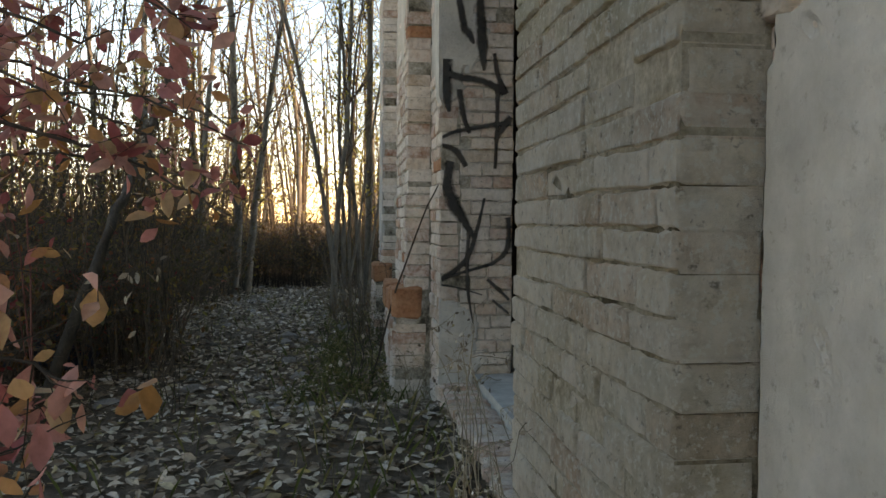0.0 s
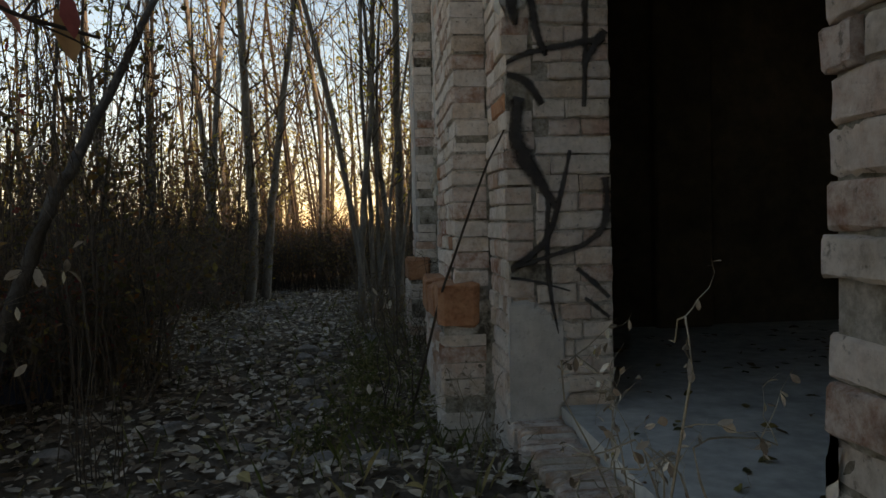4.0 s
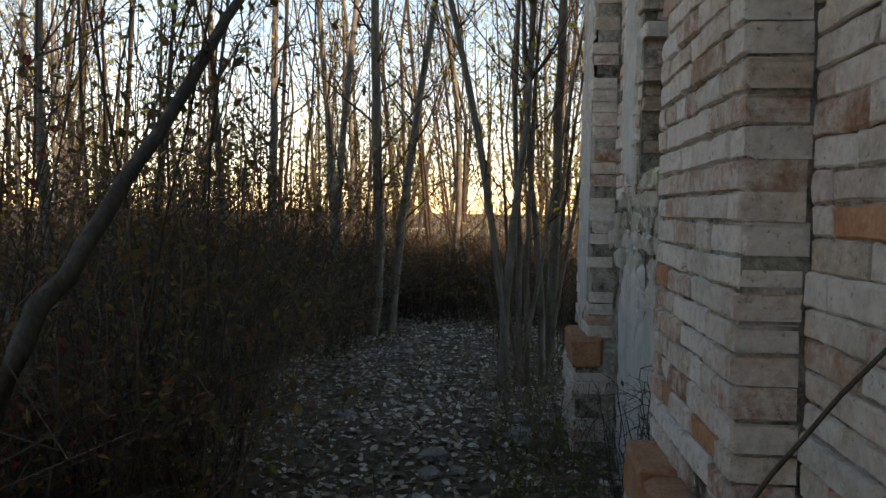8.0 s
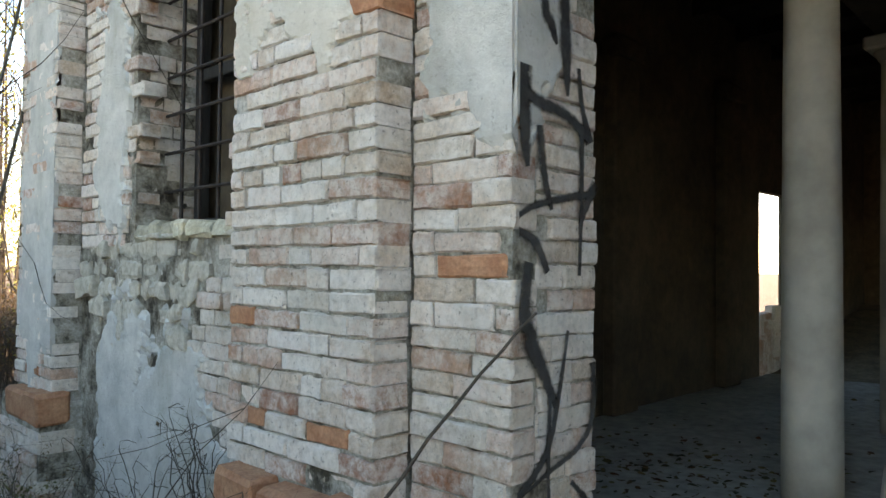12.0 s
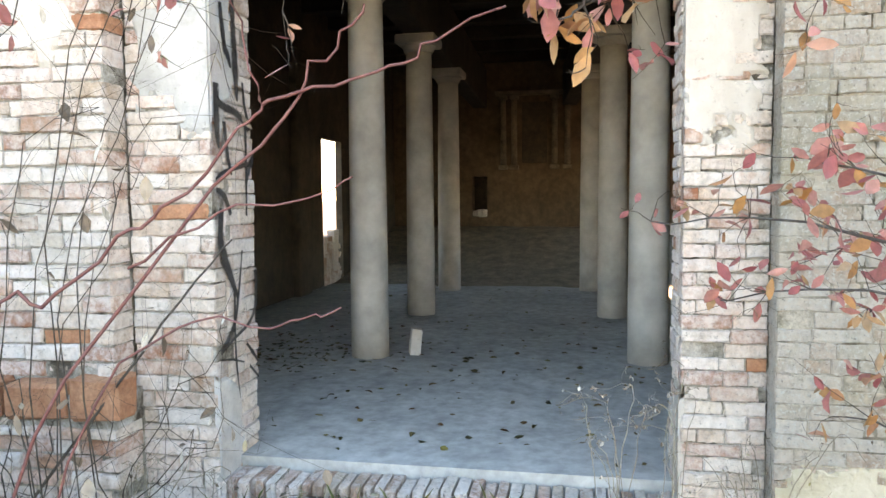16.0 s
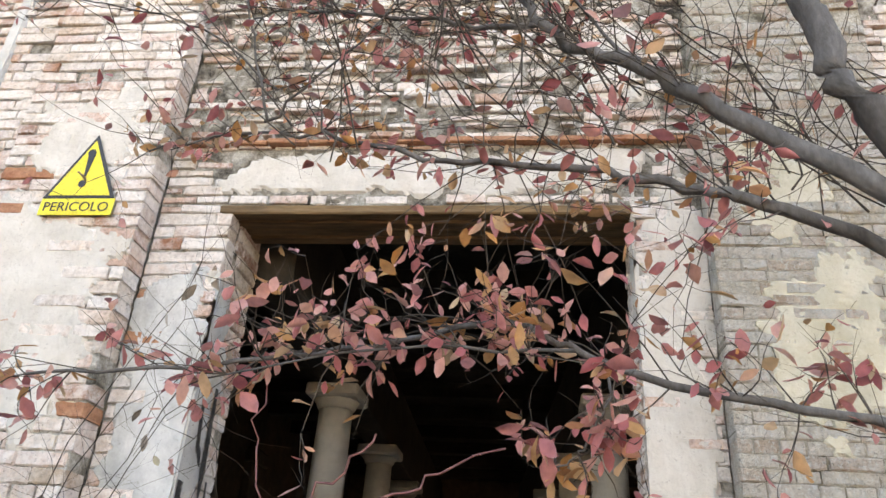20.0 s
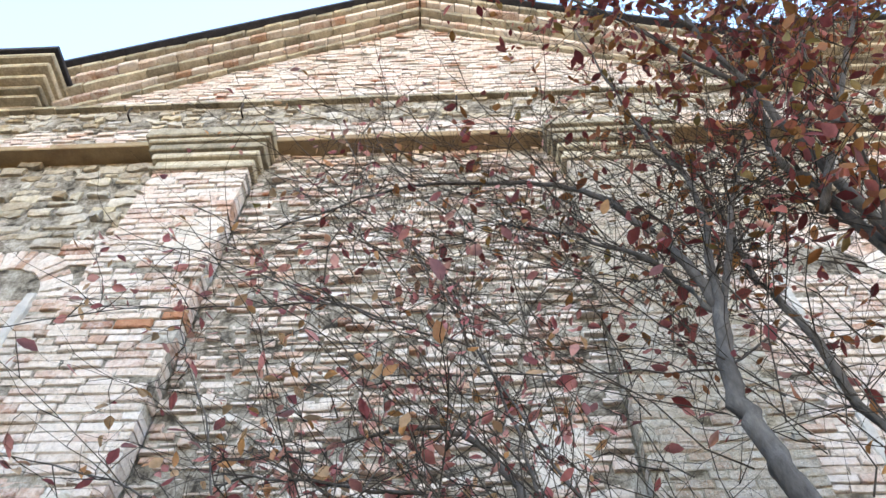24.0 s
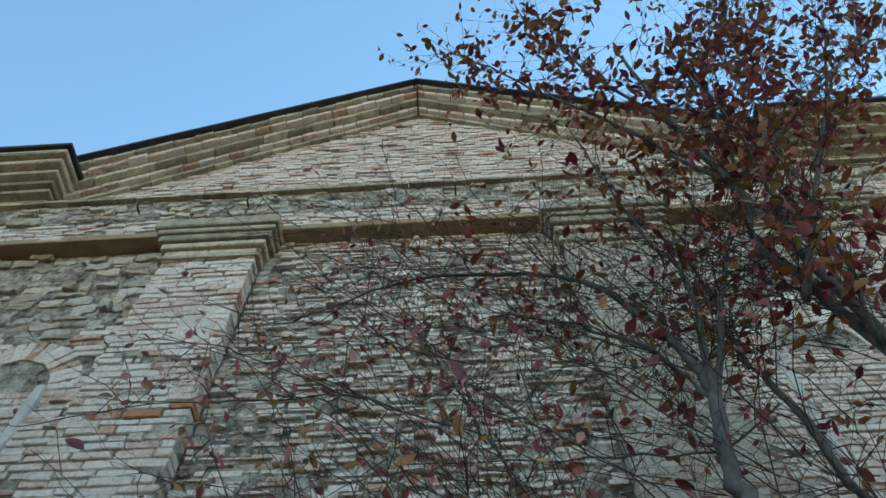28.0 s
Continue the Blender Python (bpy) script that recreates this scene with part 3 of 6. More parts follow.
def build_pilaster(s, y_in, y_out, name, label, near, most, seed):
    y0, y1 = sorted((s * y_in, s * y_out))
    ochre = name == "pilaster_south"
    rec = 0.007 if ochre else R
    up = zk if s > 0 else float
    f = K if s > 0 else 1.0
    w = wall_core(name, label, [(PIL_X + rec, 0.3, y0 + rec, y1 - rec, LOW, up(9.4))], mat=MORTAR_O if ochre else MORTAR)
    rng = np.random.default_rng(seed)
    rows = courses(rng, y1 - y0, LOW if ochre else 0.76, up(9.34))
    lay(w, rows, (PIL_X, y0, 0), (0, 1, 0), (-1, 0, 0), near, most, depth=0.15, seed=seed + 1, red=0.0 if ochre else 0.03, proud=0.0035, ochre=ochre, gap=0.004 if ochre else 0.006)
    if s > 0:
        # plinth
        px, over = -0.235, 0.05
        b = Geo()
        box(b, px + R + 0.004, 0.2, y0 - over + R, y1 + over - R, LOW, 0.70)
        part("plinth", b, MORTAR, w)
        rows = courses(rng, y1 - y0 + 2 * over, LOW, 0.55)
        lay(w, rows, (px, y0 - over, 0), (0, 1, 0), (-1, 0, 0), None, 0, depth=0.2, seed=seed + 2)
        y = y0 - 0.06
        while y < y1 - 0.1:
            l = rng.uniform(0.24, 0.36)
            q = bevel_box(Geo(), px - 0.02 + rng.normal(0, 0.008), -0.06, y, min(y + l, y1 + 0.06), 0.58, 0.755 + rng.normal(0, 0.012), 0.02, 0.006, rng)
            part("cap_brick", q, ORANGE, w)
            y += l + 0.012
    # capital: stepped mouldings
    g = Geo()
    for z, dz, o in ((9.30, 0.07, 0.05), (9.38, 0.13, 0.015), (9.52, 0.10, 0.07), (9.63, 0.11, 0.12), (9.75, 0.07, 0.16), (9.83, 0.16, 0.20)):
        bevel_box(g, PIL_X - o * f, 0.1, y0 - o * f, y1 + o * f, up(z), up(z + dz), 0.012, 0.003, rng)
    part("capital", g, STONE, w, "stepped stone capital")
    return w


P_N = build_pilaster(1, PIL_IN, PIL_OUT, "pilaster_north", "whitewashed brick pilaster beside the doorway", (PIL_X, 2.0, 1.3), 300, 50)
P_S = scaled(build_pilaster, -1, PIL_IN, 2.90, "pilaster_south", "pale worn brick pilaster beside the doorway", (PIL_X, -1.9, 1.2), 300, 60)
P_FN = build_pilaster(1, FAR_IN, FAR_OUT, "pilaster_far_north", "grey plastered brick pilaster by bushes", (PIL_X, 4.5, 1.5), 150, 70)
P_FS = scaled(build_pilaster, -1, FAR_IN, FAR_OUT, "pilaster_far_south", "worn brick pilaster on the facade", None, 0, 80)

WIN = (2.90, 3.95, 1.70, 3.25)


def build_bay(s):
    """The wall between two pilasters, with a barred window low down and a walled-up arch above."""
    word = "north" if s > 0 else "south"
    ya, yb, za, zb = WIN
    up, f = (zk, K) if s > 0 else (float, 1.0)
    top, arch_z, arch_o = up(TOP), up(7.35), 0.75 * f
    arch_y = PIL_IN + f * (3.85 - PIL_IN)
    segs = [(PIL_OUT if s > 0 else 2.86, ya, LOW, top), (yb, FAR_IN, LOW, top), (ya, yb, LOW, za), (ya, yb, zb, top)]
    boxes = []
    for a, b, z0, z1 in segs:
        c, d = sorted((s * a, s * b))
        boxes.append((R, 0.43, c, d, z0, z1))
    w = wall_core(f"wall_bay_{word}", "patched brick and rubble wall with grey plaster", boxes, mat=MORTAR_U)
    rng = np.random.default_rng(90 + s)

    def keep(u, z):
        y = PIL_OUT + u if s > 0 else FAR_IN - u
        if ya - 0.02 < y < yb + 0.02 and za - 0.05 < z < zb:
            return False
        if math.hypot(y - arch_y, z - arch_z) < arch_o and z > arch_z:
            return False
        if z > up(8.15) + 0.25 * math.sin(y * 5):
            return False
        if z < 1.62 and (y > 2.95 + 0.35 * abs(math.sin(z * 4)) if s > 0 else False):
            return False
        return True

    y0 = s * PIL_OUT if s > 0 else -FAR_IN
    rows = courses(rng, FAR_IN - PIL_OUT, LOW, top, keep=keep)
    lay(w, rows, (0, y0, 0), (0, 1, 0), (-1, 0, 0), (0, 3.9, 2.0) if s > 0 else None, 260, seed=91 + s)
    # rubble high up
    rows = courses(rng, FAR_IN - PIL_OUT, up(8.0), top, pitch=0.125, length=0.27, keep=lambda u, z: not keep(u, z) and math.hypot((PIL_OUT + u if s > 0 else FAR_IN - u) - arch_y, z - arch_z) > arch_o)
    lay(w, rows, (0, y0, 0), (0, 1, 0), (-1, 0, 0), None, 0, seed=92 + s, kind="stone", proud=0.014, gap=0.02)
    if s > 0:
        rows = courses(rng, FAR_IN - PIL_OUT, 1.0, 1.68, pitch=0.11, length=0.22, keep=lambda u, z: not keep(u, z) and z > 1.12 + 0.2 * math.sin(u * 7))
        lay(w, rows, (0, y0, 0), (0, 1, 0), (-1, 0, 0), (0, 3.4, 1.4), 60, seed=95, kind="stone", proud=0.016, gap=0.02)
    # arch ring
    g = Geo()
    n = 19
    for i in range(n):
        a = math.pi * (i + 0.5) / n
        v, fc = TEMPLATES[i % 14]
        c = Vector((rng.normal(0, 0.006), s * arch_y + math.cos(a) * 0.60 * f, arch_z + math.sin(a) * 0.60 * f))
        rad = Vector((0, math.cos(a), math.sin(a)))
        tan = Vector((0, -math.sin(a), math.cos(a)))
        m = np.array(Matrix.Translation(c) @ Matrix((rad, (1, 0, 0), tan)).transposed().to_4x4() @ Matrix.Diagonal((0.29 * f, 0.1, 0.095 * f, 1)))
        g.add(v @ m[:3, :3].T + m[:3, 3], fc)
    part("arch", g, BRICK_J, w, "brick arch over a walled-up opening")
    g = Geo()
    for i in range(10):
        slab(g, rng, s * (arch_y - 0.42 * f), up(4.6 + i * 0.29), 0.045, 0.17, 0.0, 0.02, 0.3)
    part("plaster", g, PLASTER, w, "grey plaster edge")
    if s > 0:
        g = Geo()
        for cy, cz, ry, rz in ((3.5, 0.55, 0.5, 0.6), (4.1, 0.7, 0.3, 0.62), (3.0, 0.2, 0.2, 0.4), (4.25, 2.3, 0.22, 0.6), (3.3, 1.0, 0.16, 0.14)):
            slab(g, rng, cy, cz, ry, rz, 0.0, 0.014, lim=(2.72, 4.57))
        part("plaster", g, PLASTER, w, "stained grey plaster")
    # reveal
    for a, d in ((ya, 1), (yb, -1)):
        rows = courses(rng, 0.34, za, zb, length=0.2)
        lay(w, rows, (0.02, s * a, 0), (1, 0, 0), (0, s * d, 0), (0.2, s * a, 2.0) if s > 0 else None, 60, depth=0.06, seed=97 + s)
    g = Geo()
    c, e = sorted((s * ya, s * yb))
    y = c
    while y < e - 0.03:
        l = rng.uniform(0.10, 0.24)
        bevel_box(g, -0.02 + rng.normal(0, 0.012), 0.40, y, min(y + l, e), za - 0.06, za + 0.02 + rng.normal(0, 0.012), 0.02, 0.008, rng)
        y += l
    part("sill", g, STONE, w, "rough stone window sill")
    # iron grille
    win = tagged(thing("window_1" if s > 0 else "window_2", (0.14, s * (ya + yb) / 2, za), "tall window behind a rusted iron grille", "window"), kind="structure")
    def place(ob):
        ob.parent = win
        ob.matrix_parent_inverse = Matrix.Translation(win.location).inverted()
    for y in np.linspace(ya + 0.10, yb - 0.16, 5):
        place(part("upright_bar", tube(Geo(), [(0.19, s * y, za), (0.19, s * y, zb)], [0.0105, 0.0105], 8), IRON))
    for z in np.arange(za + 0.22, zb, 0.21):
        place(part("cross_bar", tube(Geo(), [(0.175, s * ya, z), (0.175, s * (yb + 0.01), z)], [0.009, 0.009], 6), IRON))
    g = Geo()
    for y in (ya + 0.02, (ya + yb) / 2 - 0.03, yb - 0.09):
        bevel_box(g, 0.33, 0.39, s * y - 0.0, s * y + 0.07, za + 0.01, zb, 0.006)
    for z in (za + 0.01, za + 0.85, zb - 0.07):
        bevel_box(g, 0.335, 0.385, *sorted((s * (ya + 0.01), s * (yb - 0.01))), z, z + 0.07, 0.006)
    place(part("window_frame", g, DARKBOARD))
    # Added panel that stops outdoor light from showing through the grille.
    tagged(part("wall_behind_window", box(Geo(), 0.445, 0.52, *sorted((s * (ya - 0.12), s * (yb + 0.12))), 0.0, zb + 0.3), DARKWALL), "added dark panel keeping daylight out behind a barred window", "wall", kind="structure")
    return w


BAY_N, BAY_S = build_bay(1), scaled(build_bay, -1)


def build_top():
    """Entablature, gable wall, raking cornices and the roof's edge."""
    rng = np.random.default_rng(7)
    x = -0.20
    ent = wall_core("wall_entablature", "rubble and brick entablature below the gable", [(x + R, 0.5, -8.0, 5.7, TOP + 0.004, 11.0)], mat=MORTAR_U)
    rows = courses(rng, 13.7, TOP + 0.01, 10.4, pitch=0.075)
    lay(ent, rows, (x, -8.0, 0), (0, 1, 0), (-1, 0, 0), None, 0, seed=8)
    rows = courses(rng, 13.7, 10.4, 10.95, pitch=0.1, length=0.24)
    lay(ent, rows, (x, -8.0, 0), (0, 1, 0), (-1, 0, 0), None, 0, seed=9, kind="stone", gap=0.02, proud=0.012)
    g = Geo()
    for y in np.arange(-8.0, 5.5, 0.31):
        bevel_box(g, x - 0.07, 0.2, y, y + 0.303, 10.96, 11.02 + rng.normal(0, 0.004), 0.008, 0.003, rng)
    part("ledge", g, STONE, ent, "thin projecting stone ledge")
    g = Geo()
    bevel_box(g, x - 0.02, 0.05, -8.0, 5.7, TOP - 0.02, TOP + 0.09, 0.01)
    part("architrave", g, BAND, ent, "flat ochre plaster band")
    # hooks
    for y in (-0.57, 2.15, 3.6):
        hk = tube(Geo(), [(x, y, 10.62), (x - 0.10, y, 10.62), (x - 0.12, y, 10.68), (x - 0.12, y, 10.78)], [0.012] * 4, 6)
        tagged(part("iron_hook", hk, IRON), "rusted iron hook set in the masonry", "hook", "hooks on the facade")
    # gable
    half, z0, z1 = 4.85, 11.20, 14.05
    gx = -0.12
    core = Geo()
    core.add([(gx + R, -half, 11.0), (gx + R, half, 11.0), (gx + R, half, z0), (gx + R, 0, z1), (gx + R, -half, z0),
              (0.5, -half, 11.0), (0.5, half, 11.0), (0.5, half, z0), (0.5, 0, z1), (0.5, -half, z0)],
             [(0, 4, 3, 2, 1), (5, 6, 7, 8, 9), (0, 5, 9, 4), (1, 2, 7, 6), (2, 3, 8, 7), (3, 4, 9, 8), (0, 1, 6, 5)])
    gab = tagged(part("wall_gable", core, MORTAR_U), "triangular brick gable wall", "wall", kind="structure")
    top_at = lambda y: z0 + (z1 - z0) * (1 - abs(y) / half)
    rows = courses(rng, 2 * half, 11.03, z1, keep=lambda u, z: z < top_at(u - half) - 0.05)
    lay(gab, rows, (gx, -half, 0), (0, 1, 0), (-1, 0, 0), None, 0, seed=11)
    # raking cornice: stepped courses of blocks
    slope = math.atan2(z1 - z0, half)
    length = math.hypot(z1 - z0, half)
    for s in (1, -1):
        for k, (o, drop, h, l) in enumerate(((0.43, 0.0, 0.10, 0.30), (0.36, -0.11, 0.10, 0.27), (0.26, -0.235, 0.115, 0.40), (0.15, -0.345, 0.10, 0.24), (0.07, -0.44, 0.085, 0.30))):
            g = Geo()
            u = 0.0
            while u < length - 0.05:
                e = min(u + l * rng.uniform(0.9, 1.1), length)
                q = Geo()
                bevel_box(q, gx - o + rng.normal(0, 0.006), 0.05, u, e - 0.012, drop + 0.30, drop + 0.30 + h, 0.012, 0.004, rng)
                v = q.v[0]
                c, d = math.cos(slope), math.sin(slope)
                v = np.stack([v[:, 0], s * (half - v[:, 1] * c + v[:, 2] * d * 0), z0 + v[:, 1] * d + v[:, 2]], 1)
                g.add(v, [t if s < 0 else t[::-1] for t in q.f])
                u = e
            part("cornice_course", g, BRICK_J if k in (1, 3) else STONE, gab)
        g = Geo()
        c, d = math.cos(slope), math.sin(slope)
        pts = []
        for u, hh in ((0.0, 0.41), (length, 0.41)):
            for xx, zz in ((gx - 0.52, 0), (0.9, 0), (0.9, 0.06), (gx - 0.52, 0.06)):
                pts.append((xx, s * (half - u * c), z0 + u * d + hh + zz))
        g.add(pts, [(0, 1, 2, 3), (7, 6, 5, 4), (0, 4, 5, 1), (1, 5, 6, 2), (2, 6, 7, 3), (3, 7, 4, 0)])
        part("roof_edge", g, FLASH, gab, "dark metal roof edging")
        # level cornice over the far pilasters
        g = Geo()
        y0, y1 = sorted((s * 5.0, s * (6.3 if s > 0 else 8.2)))
        for o, z, h in ((0.56, 11.335, 0.09), (0.46, 11.255, 0.075), (0.34, 11.18, 0.07), (0.22, 11.11, 0.065), (0.12, 11.05, 0.055)):
            ya = y0 - (o * 0.55 if s > 0 else 0)
            yb = y1 + (o * 0.55 if s < 0 else 0)
            bevel_box(g, -0.30 - o, 0.4, ya, yb, z, z + h, 0.02, 0.004, rng)
        part("side_cornice", g, STONE, gab, "stepped stone cornice")
        g = Geo()
        bevel_box(g, -0.92, 0.6, y0 - (0.36 if s > 0 else 0), y1 + (0.36 if s < 0 else 0), 11.428, 11.49, 0.01)
        part("roof_edge", g, FLASH, gab)
        g = Geo()
        bevel_box(g, -0.28, 0.4, y0, y1, 11.024, 11.048, 0.005)
        part("block", g, PLASTER_W, gab)
    return gab


scaled(build_top)

# ---------- the hall behind the facade ----------
FLOOR_Z, CEIL_Z, BACK, SIDE = 0.10, 5.0, 14.0, 3.75

SOUTH = 3.75


def build_hall():
    g = Geo()
    box(g, 0.26, BACK + 0.3, -4.6, 5.1, -0.3, FLOOR_Z)
    fl = tagged(part("floor", g, CONCRETE), "dusty grey concrete floor strewn with dry leaves", "floor", kind="structure")
    th = tagged(thing("threshold", (0.12, 0, 0), "row of worn bricks laid on edge across a doorway", "threshold"), kind="structure")
    rng = np.random.default_rng(12)
    y = -PORTAL + 0.01
    while y < PORTAL - 0.05:
        w = rng.uniform(0.06, 0.08)
        b = new("brick", BRICK_MESHES[int(rng.integers(14))])
        b.parent = th
        b.matrix_basis = Matrix.Translation((rng.normal(0, 0.012), y + w / 2, 0.045 + rng.normal(0, 0.006))) @ Matrix(((0, 1, 0), (0, 0, -1), (1, 0, 0))).transposed().to_4x4() @ Matrix.Diagonal((w - 0.008, 0.12, 0.25, 1))
        y += w + 0.004
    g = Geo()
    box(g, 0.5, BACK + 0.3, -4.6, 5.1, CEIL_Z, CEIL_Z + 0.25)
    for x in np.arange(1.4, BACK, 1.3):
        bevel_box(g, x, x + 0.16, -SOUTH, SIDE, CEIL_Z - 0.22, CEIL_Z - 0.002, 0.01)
    tagged(part("ceiling", g, CEIL), "near-black beamed ceiling", "ceiling", kind="structure")
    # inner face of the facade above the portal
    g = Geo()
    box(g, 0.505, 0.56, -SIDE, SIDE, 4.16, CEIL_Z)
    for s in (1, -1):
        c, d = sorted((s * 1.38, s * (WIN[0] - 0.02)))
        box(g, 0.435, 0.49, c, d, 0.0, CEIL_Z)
    tagged(part("wall_inside_front", g, DARKWALL), "dark brown inner wall", "wall", kind="structure")
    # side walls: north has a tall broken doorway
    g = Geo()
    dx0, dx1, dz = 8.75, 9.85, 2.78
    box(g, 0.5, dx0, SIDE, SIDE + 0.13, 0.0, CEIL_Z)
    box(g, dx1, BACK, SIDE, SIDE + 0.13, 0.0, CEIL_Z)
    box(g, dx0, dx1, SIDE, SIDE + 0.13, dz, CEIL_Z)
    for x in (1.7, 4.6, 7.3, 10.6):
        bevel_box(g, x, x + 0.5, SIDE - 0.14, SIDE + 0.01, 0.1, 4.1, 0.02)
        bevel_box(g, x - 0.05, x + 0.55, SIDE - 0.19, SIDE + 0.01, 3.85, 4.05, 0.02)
    tagged(part("wall_inside_north", g, DARKWALL), "dark brown wall with a broken doorway", "wall", kind="structure")
    g = Geo()
    for k in range(60):
        bx, bz = rng.uniform(dx0 + 0.15, dx1 - 0.15), rng.uniform(0, 1)
        z = FLOOR_Z + 1.15 * bz * (1 - 0.35 * abs(math.sin(bx * 9)))
        bevel_box(g, bx - 0.13, bx + 0.13, SIDE + rng.uniform(0.0, 0.03), SIDE + rng.uniform(0.09, 0.13), z - 0.05 if k > 14 else FLOOR_Z, z + 0.06, 0.015, 0.012, rng)
    tagged(part("broken_masonry", g, BRICK_J), "broken brickwork standing in a doorway", "rubble")
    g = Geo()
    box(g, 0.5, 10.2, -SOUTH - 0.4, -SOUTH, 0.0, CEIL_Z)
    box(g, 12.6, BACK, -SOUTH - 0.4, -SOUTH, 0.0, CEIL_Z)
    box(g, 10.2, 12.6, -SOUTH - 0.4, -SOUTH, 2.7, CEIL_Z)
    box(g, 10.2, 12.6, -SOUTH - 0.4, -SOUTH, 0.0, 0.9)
    tagged(part("wall_inside_south", g, DARKWALL), "dark brown wall with a window opening", "wall", kind="structure")
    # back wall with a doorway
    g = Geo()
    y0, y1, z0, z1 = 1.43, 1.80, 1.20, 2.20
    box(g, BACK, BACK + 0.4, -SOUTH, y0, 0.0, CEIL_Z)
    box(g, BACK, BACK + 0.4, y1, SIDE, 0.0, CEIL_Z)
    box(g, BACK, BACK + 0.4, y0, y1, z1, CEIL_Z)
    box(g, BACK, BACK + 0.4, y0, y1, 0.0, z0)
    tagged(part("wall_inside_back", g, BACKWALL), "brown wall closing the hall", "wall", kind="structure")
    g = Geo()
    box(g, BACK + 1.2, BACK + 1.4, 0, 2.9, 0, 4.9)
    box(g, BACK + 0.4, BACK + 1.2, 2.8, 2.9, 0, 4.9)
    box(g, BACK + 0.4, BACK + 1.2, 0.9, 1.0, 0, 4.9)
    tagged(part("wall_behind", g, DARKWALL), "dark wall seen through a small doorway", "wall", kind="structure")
    g = Geo()
    for i in range(7):
        c = (BACK + 0.15 + rng.uniform(-0.1, 0.1), 1.47 + 0.045 * i, z0 + 0.02 + rng.uniform(0, 0.05))
        bevel_box(g, c[0] - 0.08, c[0] + 0.08, c[1] - 0.05, c[1] + 0.06, c[2] - 0.02, c[2] + 0.12, 0.02, 0.01, rng)
    tagged(part("rubble_pile", g, PLASTER_W), "small heap of white rubble in a doorway", "rubble")
    g = Geo()
    bevel_box(g, BACK - 0.25, BACK, -SOUTH, SIDE, 0.3, 0.95, 0.02)
    tagged(part("kerb", g, COLUMN), "low pale kerb along the end wall of the hall", "kerb", kind="structure")
    # earth and rubble banked up towards the end wall
    xs, ys = np.linspace(8.9, BACK - 0.2, 34), np.linspace(-SOUTH + 0.01, SIDE - 0.01, 30)
    v = [(x, y, FLOOR_Z - 0.02 + (0.90 - FLOOR_Z) * smooth(8.7, BACK + 1.5, x) * 1.35 + 0.03 * noise.noise(Vector((x * 2, y * 2, 5)))) for x in xs for y in ys]
    m = len(ys)
    f = [(i * m + j, (i + 1) * m + j, (i + 1) * m + j + 1, i * m + j + 1) for i in range(len(xs) - 1) for j in range(m - 1)]
    tagged(part("floor_bank", Geo().add(v, f), DUST, smooth=True), "brown dust and rubble banked up on the hall floor", "floor", kind="structure")
    # altar-like wall relief with paired half columns
    rel = thing("wall_relief", (BACK - 0.05, 0.26, 2.35), "wall relief with paired small columns and a cornice", "relief")
    off = Matrix.Translation(rel.location).inverted()
    def place(name, geo, mat, sm=False):
        o = part(name, geo, mat, rel, smooth=sm)
        o.matrix_parent_inverse = off
    for y in (1.02, 0.76, -0.20, -0.50):
        place("small_column", tube(Geo(), [(BACK - 0.10, y, 2.45), (BACK - 0.10, y, 4.01)], [0.075, 0.064], 14), DUST, True)
        place("base", bevel_box(Geo(), BACK - 0.22, BACK, y - 0.11, y + 0.11, 2.35, 2.45, 0.015), DUST)
        place("cap", bevel_box(Geo(), BACK - 0.20, BACK, y - 0.10, y + 0.10, 4.01, 4.10, 0.015), DUST)
    place("cornice", bevel_box(Geo(), BACK - 0.18, BACK, -0.72, 1.22, 4.11, 4.21, 0.015), DUST)
    place("panel", bevel_box(Geo(), BACK - 0.05, BACK, -0.02, 0.58, 2.5, 3.95, 0.01), DARKWALL)
    return fl


scaled(build_hall)


def build_column():
    c = thing("column", (0, 0, 0), "smooth round plastered column with a square capital", "column", "columns of the hall")
    zs = np.linspace(0, 3.54, 9)
    part("shaft", tube(Geo(), [(0, 0, z) for z in zs], [0.192 - 0.022 * (i / 8) ** 1.5 for i in range(9)], 32), COLUMN, c, smooth=True)
    part("neck", tube(Geo(), [(0, 0, 3.52), (0, 0, 3.55), (0, 0, 3.58), (0, 0, 3.62)], [0.178, 0.20, 0.21, 0.235], 32), COLUMN, c, smooth=True)
    part("abacus", bevel_box(Geo(), -0.27, 0.27, -0.27, 0.27, 3.615, 3.745, 0.022), COLUMN, c)
    return c


